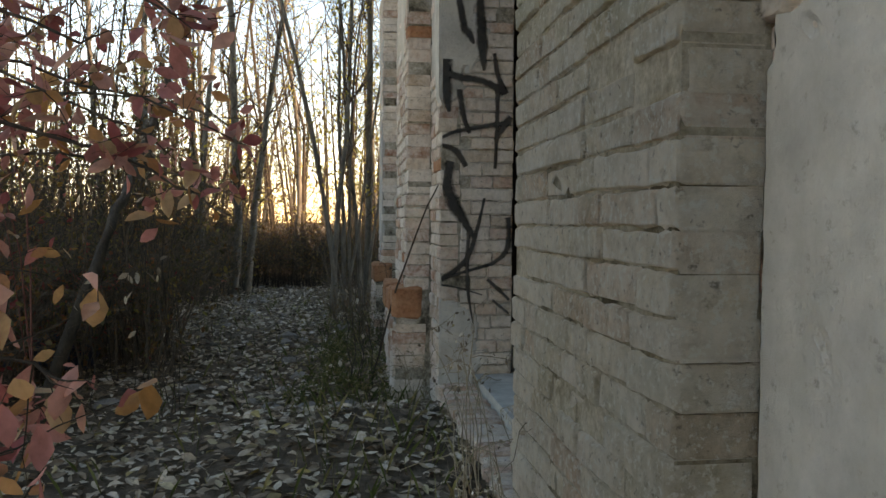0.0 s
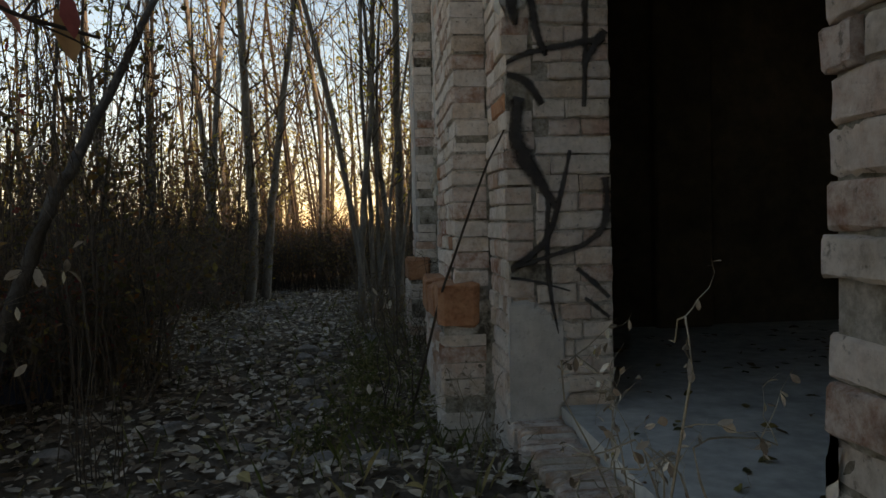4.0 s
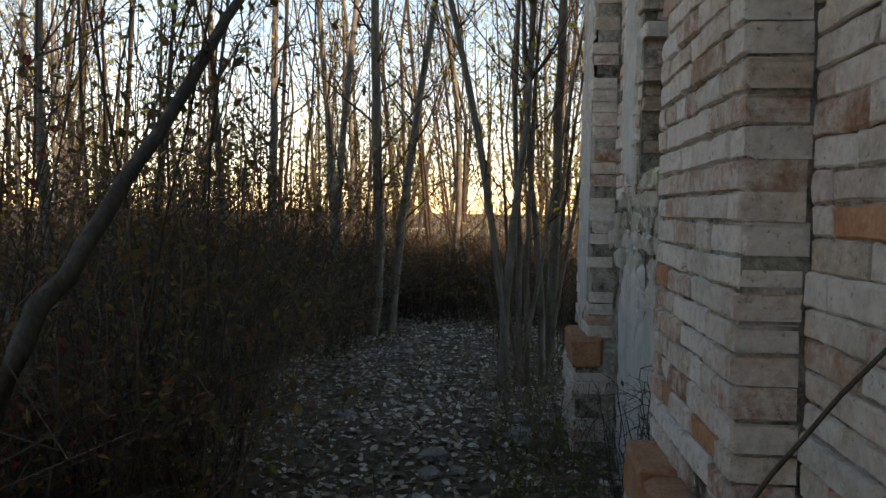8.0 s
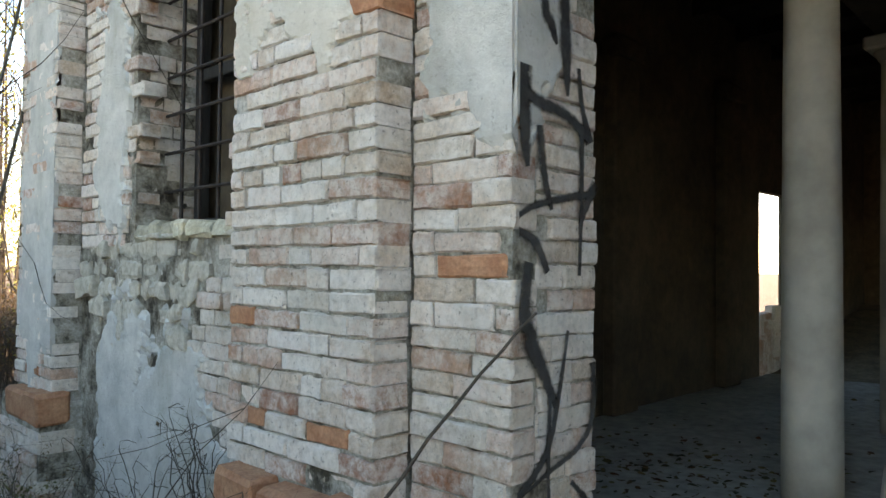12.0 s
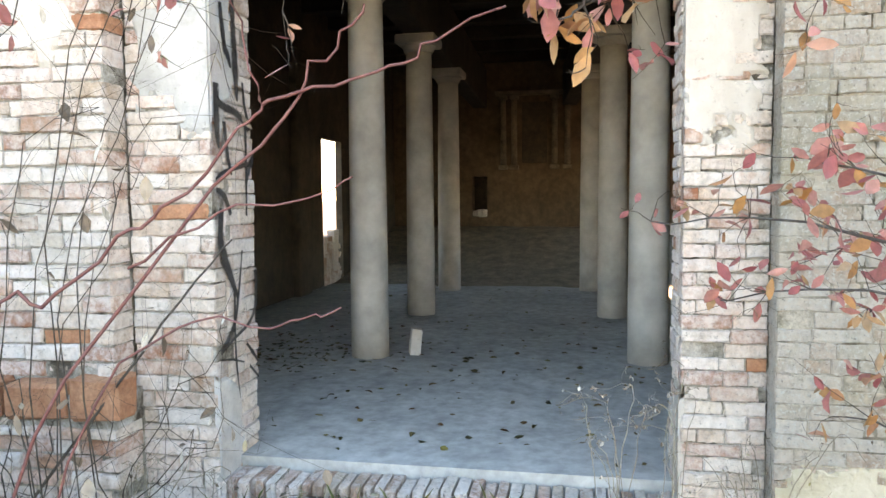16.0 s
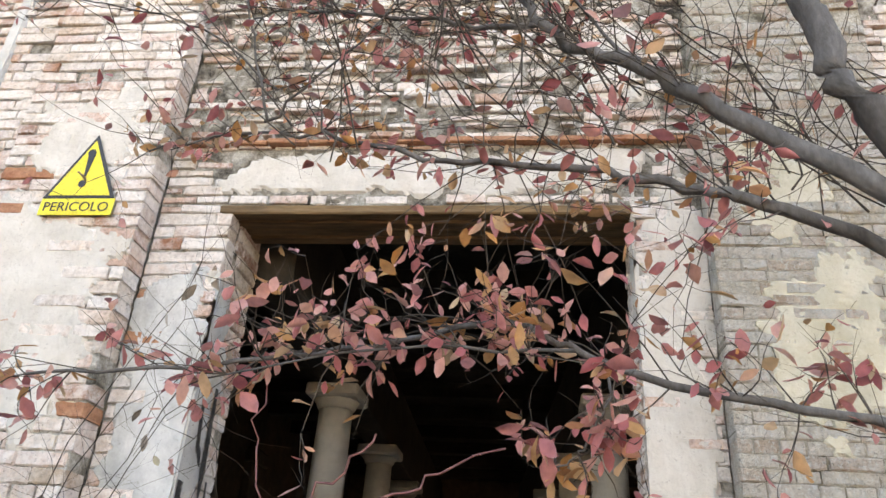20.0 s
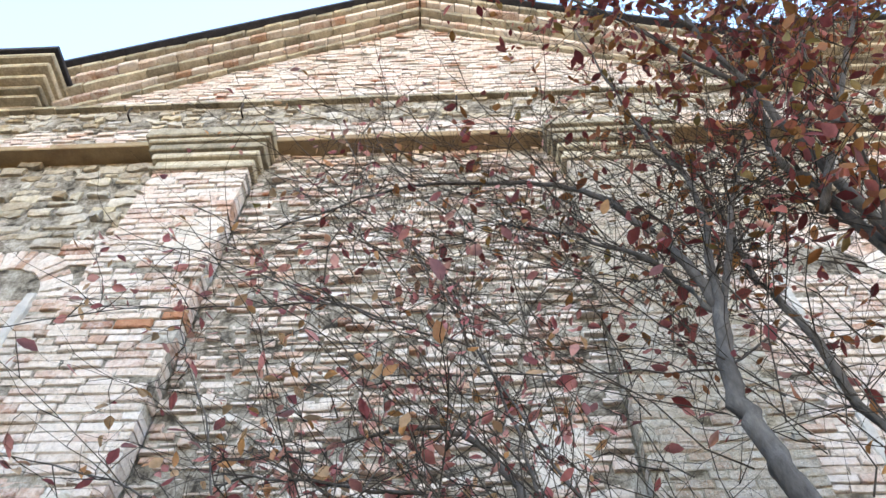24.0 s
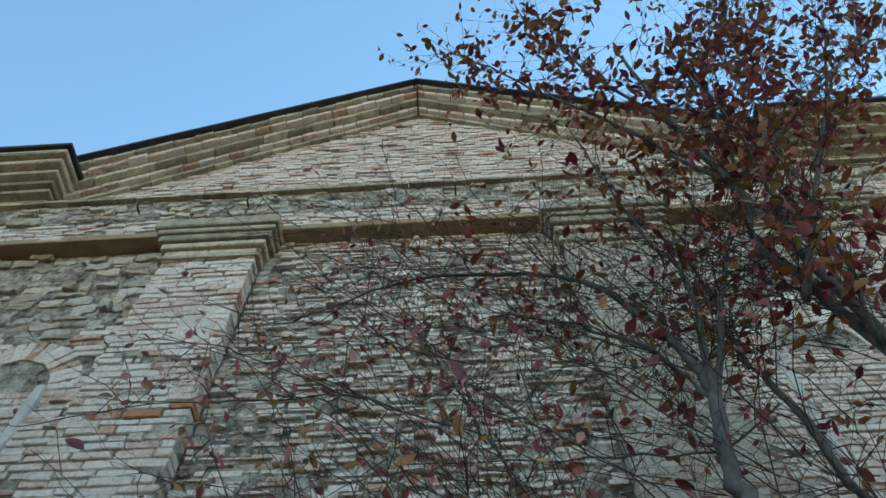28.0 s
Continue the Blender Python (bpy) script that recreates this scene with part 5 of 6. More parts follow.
    for _ in range(230):
        y, z = rng.uniform(-2.4, 0.2), rng.uniform(2.9, 5.4)
        a = Vector((-2.5 + rng.normal(0, 0.15), y - 0.25, z - 0.3))
        b = a + Vector((rng.normal(0, 0.2), rng.uniform(-0.2, 0.9), rng.uniform(0.2, 0.8)))
        path = limb(fine, [a, a.lerp(b, 0.5) + Vector((0, 0, 0.06)), b], 0.003, 0.0012, 4, 3, rng, 0.015)
        sprays(fine, rng, path, 0.0018, 5, 0.35, bare, 0.15, 1)
    near = ([], 0.62)
    for pts in ([(-2.8, -2.45, 0.6), (-2.4, -2.3, 1.0), (-2.0, -2.0, 1.2), (-1.65, -1.8, 1.3)],
                [(-2.8, -2.5, 0.4), (-2.4, -2.45, 0.6), (-2.0, -2.3, 0.68), (-1.7, -2.2, 0.7)],
                [(-2.8, -2.3, 1.2), (-2.3, -2.0, 1.55), (-1.95, -1.7, 1.7), (-1.6, -1.5, 1.8)],
                [(-2.8, -2.4, 0.9), (-2.3, -2.4, 1.3), (-1.9, -2.3, 1.4), (-1.55, -2.2, 1.42)],
                [(-2.8, -2.5, 0.5), (-2.2, -2.9, 0.95), (-1.6, -2.95, 1.06), (-1.15, -2.82, 0.99)],
                [(-2.8, -2.5, 0.5), (-2.2, -2.9, 0.80), (-1.6, -2.95, 0.90), (-1.12, -2.88, 0.84)],
                [(-2.8, -2.5, 0.4), (-2.2, -2.9, 0.60), (-1.7, -2.92, 0.74), (-1.26, -2.84, 0.72)],
                [(-2.8, -2.4, 0.9), (-2.0, -2.5, 1.35), (-1.5, -2.2, 1.45), (-1.2, -1.95, 1.34), (-1.0, -1.82, 1.22)],
                [(-2.8, -2.4, 1.0), (-2.1, -2.6, 1.5), (-1.6, -2.4, 1.58), (-1.16, -2.1, 1.42)],
                [(-2.8, -2.3, 1.3), (-2.1, -2.7, 1.62), (-1.6, -2.7, 1.66), (-1.14, -2.63, 1.52)],
                [(-2.8, -2.3, 0.9), (-2.0, -2.0, 1.25), (-1.5, -1.7, 1.40), (-1.02, -1.30, 1.30)],
                [(-2.8, -2.3, 1.1), (-2.0, -1.9, 1.45), (-1.5, -1.5, 1.62), (-1.06, -1.10, 1.60)],
                [(-2.8, -2.3, 1.2), (-2.0, -2.2, 1.55), (-1.5, -2.0, 1.60), (-1.06, -1.70, 1.48)],
                [(-2.8, -2.2, 1.4), (-2.1, -2.5, 1.80), (-1.6, -2.45, 1.85), (-1.05, -2.32, 1.66)]):
        path = branch("limb", pts, 0.009, 0.0025, 6, 0.008)
        sprays(fine, rng, path[6:], 0.0022, 13, 0.22, near, 0.1, 1, 0.07)
    # shoots low by the wall
    for y, z in ((-1.75, 1.5), (-2.0, 1.15), (-1.6, 1.05), (-2.15, 1.7), (-1.9, 0.75), (-1.5, 0.6), (-2.2, 0.9)):
        path = branch("limb", [(-2.7, -2.6, 0.2), (-2.4, -2.4, z * 0.75), (-2.0, (y - 2.4) / 2 + 0.1, z * 0.95), (-1.65, y, z)], 0.008, 0.0025, 5, 0.008)
        sprays(fine, rng, path[6:], 0.002, 16, 0.26, near, 0.15, 1, 0.06)

    def sparse(p):
        k = 0.5 + 0.3 * smooth(4.8, 6.2, p.z) + 0.25 * smooth(-1.5, -2.5, p.y)
        return rng.random() < k * (1 - 0.6 * smooth(-0.7, 0.1, p.y))

    tagged(part("twig", fine, TWIG, t), "fine dark twigs", kind="stuff").matrix_parent_inverse = off
    part("crown", leaves(Geo(), rng, [p for p in high[0] if sparse(p)] + crown[0], (0.036, 0.080), 0.6, 0, 0.5), LEAF_RED, t, "dark red leaves", True).matrix_parent_inverse = off
    part("outer_foliage", leaves(Geo(), rng, [p for p in near[0] if p.x < -0.95], (0.045, 0.085), 0.6, 0, 0.4), LEAF_PINK, t, "pinkish red and orange leaves", True).matrix_parent_inverse = off
    part("lower_foliage", leaves(Geo(), rng, [p for p in low[0] if p.z > 1.93] + mid[0] + bare[0], (0.026, 0.066), 0.6, 0, 0.4), LEAF_PINK, t, "red and orange leaves paled to pink for overexposure", True).matrix_parent_inverse = off
    return t


scaled(build_plum)


# -- bare red creeper stems hanging before the doorway --
def build_creeper():
    rng = np.random.default_rng(103)
    t = thing("creeper", (-2.5, 0.6, lift(-2.5, 0.6)), "bare red creeper stems arching before a doorway", "climber")
    off = Matrix.Translation(t.location).inverted()
    g = Geo()
    root = (-2.5, 0.6, 0.0)
    runs = (([root, (-2.5, 0.58, 0.9), (-2.50, 0.44, 1.46), (-2.50, 0.34, 1.46), (-2.50, 0.14, 1.61), (-2.50, 0.02, 1.68), (-2.50, -0.14, 1.83), (-2.50, -0.20, 1.89)], 0.006),
            ([(-2.50, -0.20, 1.89), (-2.50, -0.32, 1.92), (-2.50, -0.47, 1.95), (-2.50, -0.57, 2.01), (-2.50, -0.70, 2.06)], 0.0042),
            ([(-2.50, -0.20, 1.89), (-2.50, -0.17, 1.98), (-2.50, -0.15, 2.1), (-2.50, -0.16, 2.25)], 0.003),
            ([root, (-2.5, 0.45, 1.0), (-2.50, 0.1, 1.52), (-2.50, -0.15, 1.77), (-2.50, -0.27, 1.90), (-2.50, -0.36, 2.0), (-2.50, -0.42, 2.08)], 0.005),
            ([(-2.50, 0.12, 1.55), (-2.50, -0.09, 1.67), (-2.50, -0.26, 1.69), (-2.50, -0.39, 1.74)], 0.0035),
            ([root, (-2.5, 0.3, 1.1), (-2.50, 0.0, 1.42), (-2.50, -0.16, 1.434), (-2.50, -0.27, 1.443), (-2.50, -0.36, 1.474)], 0.0035))
    for pts, r in runs:
        limb(g, pts, r, r * 0.5, 6, rng=rng, knob=0.006)
    part("stem", g, REDTWIG, t, smooth=True).matrix_parent_inverse = off
    g, sink = Geo(), ([], 0.05)
    for k in range(14):
        a = Vector((-1.85 + rng.normal(0, 0.1), 0.75 + rng.normal(0, 0.12), 0.0))
        y, z = rng.uniform(0.25, 1.0), rng.uniform(0.7, 2.7)
        path = limb(g, [a, (a.x - 0.05, (a.y + y) / 2 + 0.2, z * 0.6), (a.x - 0.1, y, z), (a.x - 0.12, y - rng.uniform(-0.1, 0.4), z + rng.uniform(-0.15, 0.3))], 0.0032, 0.0012, 4, rng=rng, knob=0.02)
        sprays(g, rng, path[4:], 0.0011, 8, 0.4, sink, 0.1, 1)
    tagged(part("twig", g, TWIG, t), kind="stuff").matrix_parent_inverse = off
    if sink[0]:
        part("dead_foliage", leaves(Geo(), rng, sink[0], (0.04, 0.08), 0.5, 0, 0.9), LITTER, t).matrix_parent_inverse = off


scaled(build_creeper)


# -- a bare bush and a stick by the north pier --
def build_bare_bush():
    rng = np.random.default_rng(104)
    # a second bare bush nearer the wall
    t2 = thing("bare_bush", (-0.75, 1.9, lift(-0.75, 1.9)), "leafless bush of thin dark twigs by a brick pilaster", "bush")
    off = Matrix.Translation(t2.location).inverted()
    g = Geo()
    sink = ([], 0.06)
    for i in range(5):
        a = Vector((-0.42 + rng.uniform(-0.1, 0.1), 1.95 + rng.uniform(-0.1, 0.2), 0.0))
        b = a + Vector((rng.uniform(-0.12, 0.06), rng.uniform(-0.25, 0.35), rng.uniform(0.5, 0.9)))
        path = limb(g, [a, a.lerp(b, 0.5) + Vector((0.03, 0.03, 0)), b], 0.005, 0.002, 5, rng=rng, knob=0.01)
        sprays(g, rng, path, 0.0018, 6, 0.25, sink, 0.2, 1)
    o = tagged(part("twig", g, TWIG, t2), kind="stuff")
    o.matrix_parent_inverse = off
    o = part("dead_foliage", leaves(Geo(), rng, sink[0], (0.04, 0.07), 0.5, 0, 0.9), LITTER, t2)
    o.matrix_parent_inverse = off
    # a long stick leaning on the wall
    st = limb(g2 := Geo(), [(-0.36, 2.25, 0.04), (-0.25, 1.80, 0.64), (-0.12, 1.46, 1.13), (-0.02, 1.25, 1.40)], 0.008, 0.004, 6, rng=rng, knob=0.004)
    tagged(part("stick", g2, TWIG), "thin dark stick leaning against brickwork", "stick")


build_bare_bush()


# -- dry weeds by the doorway --
def build_weed(name, base, height, count, seed, mat, label, spread=0.25, leaf=0.0, lmat=None, flat=False):
    rng = np.random.default_rng(seed)
    t = thing(name, base, label, "weed")
    off = Matrix.Translation(t.location).inverted()
    g, spot = Geo(), ([], leaf)
    for i in range(count):
        a = Vector(base) + Vector((rng.normal(0, 0.06), rng.normal(0, 0.06), -0.03))
        b = a + Vector((-abs(rng.normal(0, 0.03)) if flat else rng.normal(0, spread), rng.normal(0, spread), height * rng.uniform(0.5, 1.1)))
        path = limb(g, [a, a.lerp(b, 0.45) + Vector((0, 0, height * 0.12)), b, b + Vector((rng.normal(0, 0.12), rng.normal(0, 0.12), -0.04))], 0.0035, 0.0012, 4, rng=rng, knob=0.006)
        sprays(g, rng, path, 0.0014, 4, 0.12, spot, 0.1, 1, 0.03)
    o = tagged(part("stem", g, mat, t), kind="stuff")
    o.matrix_parent_inverse = off
    if spot[0]:
        o = part("foliage", leaves(Geo(), rng, spot[0], (0.012, 0.03), 0.7), lmat or LITTER, t)
        o.matrix_parent_inverse = off
    return t


scaled(build_weed, "dry_weed", (-0.12, -1.05, 0.0), 0.75, 7, 201, DRYSTEM, "pale dry weed stalks in a doorway", 0.10, 0.5)
scaled(build_weed, "dry_weed", (-0.2, -1.3, 0.0), 1.1, 5, 202, DRYSTEM, "tall dry weed stalks beside a brick pier", 0.12, 0.5)
build_weed("dry_weed", (-0.1, 1.25, 0.02), 0.35, 6, 203, DRYSTEM, "low dry weeds at the foot of a jamb", 0.15, 0.3)
build_weed("dry_weed", (-0.14, 1.72, 0.0), 0.5, 12, 204, DRYSTEM, "dry grass tuft at the foot of a pilaster", 0.16, 0.2)
scaled(build_weed, "dry_weed", (-0.12, -1.72, -0.1), 0.7, 12, 205, DRYSTEM, "dry grass tuft beside a pilaster", 0.15, 0.2)
build_weed("creeping_roots", (-0.08, 3.0, 0.45), 0.40, 16, 206, TWIG, "dark dead creeper roots on grey plaster", 0.28, 0.05, flat=True)
build_weed("creeping_roots", (-0.08, 3.7, 0.1), 0.5, 14, 207, TWIG, "dark dead creeper roots on grey plaster", 0.28, 0.05, flat=True)
build_weed("green_weed", (-0.4, 1.5, 0.03), 0.2, 10, 208, GRASS, "small green weeds on the ground", 0.12, 0.9, GRASS)
build_weed("green_weed", (-0.5, 4.4, 0.05), 0.25, 10, 209, GRASS, "small green weeds on the ground", 0.14, 0.9, GRASS)


for i, (x, y) in enumerate(((-0.45, 1.95), (-0.55, 2.35), (-0.42, 2.8), (-0.6, 3.2), (-0.8, 1.75), (-0.5, 3.7))):
    build_weed("green_weed", (x, y, lift(x, y)), 0.2, 12, 220 + i, GRASS, "small green weeds along the foot of the wall", 0.12, 0.9, GRASS)


# -- slim woodland trees --
def build_tree(seed, height, r, leaf_mat, leaf_chance, stems=1, lean=0.05, label="", bark=None, low=0.12):
    rng = np.random.default_rng(seed)
    t = thing("slim_tree", (0, 0, 0), label, "tree", "woodland trees")
    wood, fine, spot = Geo(), Geo(), ([], leaf_chance)
    for s in range(stems):
        a = Vector((rng.normal(0, 0.14), rng.normal(0, 0.14), -0.15)) if stems > 1 else Vector((0, 0, -0.15))
        dirn = Vector((rng.normal(0, lean), rng.normal(0, lean), 1)).normalized()
        h = height * rng.uniform(0.75, 1.05)
        rr = r * (rng.uniform(0.45, 1.0) if stems > 1 else 1.0)
        pts = [a]
        for i in range(6):
            dirn = (dirn + Vector((rng.normal(0, 0.05), rng.normal(0, 0.05), 0.05))).normalized()
            pts.append(pts[-1] + dirn * h / 6)
        path = limb(wood, pts, rr, rr * 0.22, 8, 4, rng, rr * 0.12)
        n = len(path)
        for i in range(int(h * 3.2)):
            k = int(rng.integers(int(n * low), n))
            o = path[k]
            az = rng.uniform(0, 6.283)
            d = Vector((math.cos(az), math.sin(az), rng.uniform(0.5, 1.6))).normalized()
            l = rng.uniform(0.5, 1.7) * (1.1 - 0.5 * k / n)
            bp = [o, o + d * l * 0.35, o + d * l * 0.7 + Vector((0, 0, 0.08 * l)), o + d * l + Vector((0, 0, 0.22 * l))]
            q = limb(fine, bp, rr * 0.22, 0.003, 5, 2, rng, 0.015)
            sprays(fine, rng, q, 0.003, 5, 0.42, spot, 0.3, 1, 0.12)
    part("trunk", wood, bark or BARK, t, smooth=True)
    tagged(part("branch", fine, TWIG, t), kind="stuff")
    if spot[0]:
        part("crown", leaves(Geo(), rng, spot[0], (0.035, 0.075), 0.7), leaf_mat, t)
    return t


def plant(ob, x, y, turn, size=1.0):
    c = copy_thing(ob, Matrix.Translation((x, y, lift(x, y) if y < 20 else -0.02)) @ Matrix.Rotation(turn, 4, "Z") @ Matrix.Scale(size, 4))
    return c


SLIM = [
    build_tree(301, 9.5, 0.085, LEAF_YEL, 0.22, 1, 0.06, "slim grey-barked tree with few yellow leaves"),
    build_tree(302, 8.5, 0.060, LEAF_YEL, 0.28, 1, 0.10, "thin leaning tree with sparse yellow leaves"),
    build_tree(303, 7.5, 0.055, LEAF_YEL, 0.16, 4, 0.09, "clump of slim grey stems with bare branches", low=0.2),
    build_tree(304, 9.0, 0.075, LEAF_YEL, 0.7, 1, 0.05, "slim tree with yellowing leaves"),
    build_tree(306, 14.0, 0.062, LEAF_YEL, 0.5, 1, 0.03, "tall slim tree with pale yellow leaves", low=0.3),
    build_tree(305, 6.0, 0.035, LEAF_DK, 0.20, 2, 0.14, "spindly dark bare woodland sapling", bark=BARK_D),
]
HOMES = [(2, -0.52, 6.2, 0.3, 1.0), (2, -0.42, 6.45, 2.6, 0.85), (4, -0.24, 6.95, 2.2, 0.9), (0, -2.2, 8.55, 1.0, 0.95), (0, -2.02, 8.7, 2.6, 0.85), (1, -2.8, 9.4, 0.2, 1.0), (1, -2.95, 9.7, 3.4, 1.0), (0, -3.6, 9.4, 4.4, 0.95),
         (1, -4.3, 9.4, 4.0, 1.05), (5, -3.9, 6.6, 0.5, 1.1), (1, -5.2, 7.2, 5.0, 1.0), (5, -3.0, 10.4, 1.0, 1.1), (1, -1.5, 11.2, 2.0, 1.0),
         (5, -1.2, 12.3, 3.0, 1.2), (5, -0.3, 10.6, 4.0, 1.1)]
rng = np.random.default_rng(7)
for _ in range(30):
    x, y = rng.uniform(-15, 3.5), 10.5 + abs(rng.normal(0, 9))
    if y < 13 and x > -2.4:
        continue
    HOMES.append((int(rng.choice([0, 1, 2, 3, 3, 5])), x, y, rng.uniform(0, 6.28), rng.uniform(0.8, 1.15)))
# Unseen trees west and south, added to limit the open sky.
for _ in range(7):
    HOMES.append((int(rng.choice([1, 5])), rng.uniform(-20, -12), rng.uniform(-12, 9), rng.uniform(0, 6.28), rng.uniform(0.8, 1.1)))
for _ in range(8):
    HOMES.append((int(rng.choice([1, 3])), rng.uniform(-6, -1), rng.uniform(-16, -8), rng.uniform(0, 6.28), rng.uniform(0.8, 1.1)))
for k, x, y, turn, size in HOMES:
    plant(SLIM[k], x, y, turn, size)
for i, o in enumerate(SLIM):
    o.location = (-9.0 - 1.3 * i, 14.0 + 1.7 * i, -0.02)

# leaning dark stem over the path's edge
g = Geo()
rng = np.random.default_rng(320)
t = thing("leaning_sapling", (-2.35, 1.75, lift(-2.35, 1.75)), "dark sapling leaning over a woodland path", "tree")
path = limb(g, [(-2.35, 1.75, 0.0), (-2.08, 1.80, 0.75), (-1.95, 1.98, 1.25), (-1.92, 2.40, 1.62), (-1.90, 3.2, 2.35), (-1.85, 4.2, 3.2), (-1.7, 5.0, 4.2)], 0.042, 0.015, 9, rng=rng, knob=0.006)
o = part("trunk", g, BARK_D, t, smooth=True)
o.matrix_parent_inverse = Matrix.Translation(t.location).inverted()
g, spot = Geo(), ([], 0.25)
sprays(g, rng, path[9:], 0.005, 16, 0.8, spot, 0.25, 2, 0.1)
o = tagged(part("branch", g, TWIG, t), kind="stuff")
o.matrix_parent_inverse = Matrix.Translation(t.location).inverted()
o = part("crown", leaves(Geo(), rng, spot[0], (0.035, 0.07), 0.7), LEAF_DK, t)
o.matrix_parent_inverse = Matrix.Translation(t.location).inverted()


# -- shrubs of the thicket --
def build_shrub(seed, height, stems, leaf_mat, chance, label):
    rng = np.random.default_rng(seed)
    t = thing("shrub", (0, 0, 0), label, "shrub", "thicket shrubs")
    g, spot = Geo(), ([], chance)
    for _ in range(stems):
        a = Vector((rng.normal(0, 0.25), rng.normal(0, 0.25), -0.08))
        top = a + Vector((rng.normal(0, 0.45), rng.normal(0, 0.45), height * rng.uniform(0.45, 1.1)))
        mid = a.lerp(top, 0.5) + Vector((rng.normal(0, 0.08), rng.normal(0, 0.08), 0.12))
        path = limb(g, [a, mid, top], rng.uniform(0.005, 0.013), 0.002, 5, 4, rng, 0.015)
        sprays(g, rng, path, 0.0028, 9, 0.5, spot, 0.15, 1, 0.09)
    tagged(part("stem", g, BRUSH, t), kind="stuff")
    if spot[0]:
        part("foliage", leaves(Geo(), rng, spot[0], (0.025, 0.06), 0.7), leaf_mat, t)
    return t


SHRUB = [
    build_shrub(401, 1.9, 15, LEAF_DK, 0.30, "dark tangled shrub with few dull leaves"),
    build_shrub(402, 1.3, 17, LEAF_DK, 0.40, "low dark bramble thicket"),
    build_shrub(403, 2.6, 11, LEAF_DK, 0.22, "tall thin-stemmed leafless shrub"),
    build_shrub(404, 1.5, 14, LEAF_RED, 0.25, "shrub with a few red autumn leaves"),
    build_shrub(405, 1.8, 20, LEAF_DK, 0.85, "dense dark leafy bush beside the path"),
]
spots = []
rng = np.random.default_rng(11)
for _ in range(400):
    x, y = rng.uniform(-9, 0.2), rng.uniform(-2.0, 17)
    edge = -2.75 - 0.3 * math.sin(y * 1.3)
    if y < 9 and x > edge:
        continue
    if y < 1.5 and x > -5.6:
        continue
    if y >= 9 and -1.9 < x < -0.9 and y < 11:
        continue
    if any(math.hypot(x - a, y - b) < (0.62 if y < 8 else 0.9) for a, b in spots):
        continue
    spots.append((x, y))
for x, y in spots[:54]:
    plant(SHRUB[int(rng.choice([0, 0, 1, 1, 2, 3] if y < 6 else [0, 1, 2, 2]))], x, y, rng.uniform(0, 6.28), rng.uniform(0.75, 1.15))
for x, y, k, s in ((-2.6, 0.85, 3, 0.45), (-3.1, 1.3, 3, 0.8), (-2.2, 3.0, 4, 1.0), (-2.9, 2.2, 4, 0.9), (-0.35, 4.35, 1, 0.36), (-0.32, 3.7, 1, 0.26), (-0.5, 4.9, 1, 0.42), (-0.55, 5.6, 1, 0.4), (-0.25, 6.9, 2, 0.6), (-0.5, 8.2, 1, 0.8), (-6.5, -2.5, 1, 1.0), (-7, 0.2, 0, 1.0), (-1.9, -4.6, 1, 0.7), (-3.5, -4.9, 0, 0.9), (-6.0, -4.5, 2, 1.0)):
    plant(SHRUB[k], x, y, x * 3, s)
for i, o in enumerate(SHRUB):
    o.location = (-10.5 - i, 5.0 + 2 * i, 0.1)


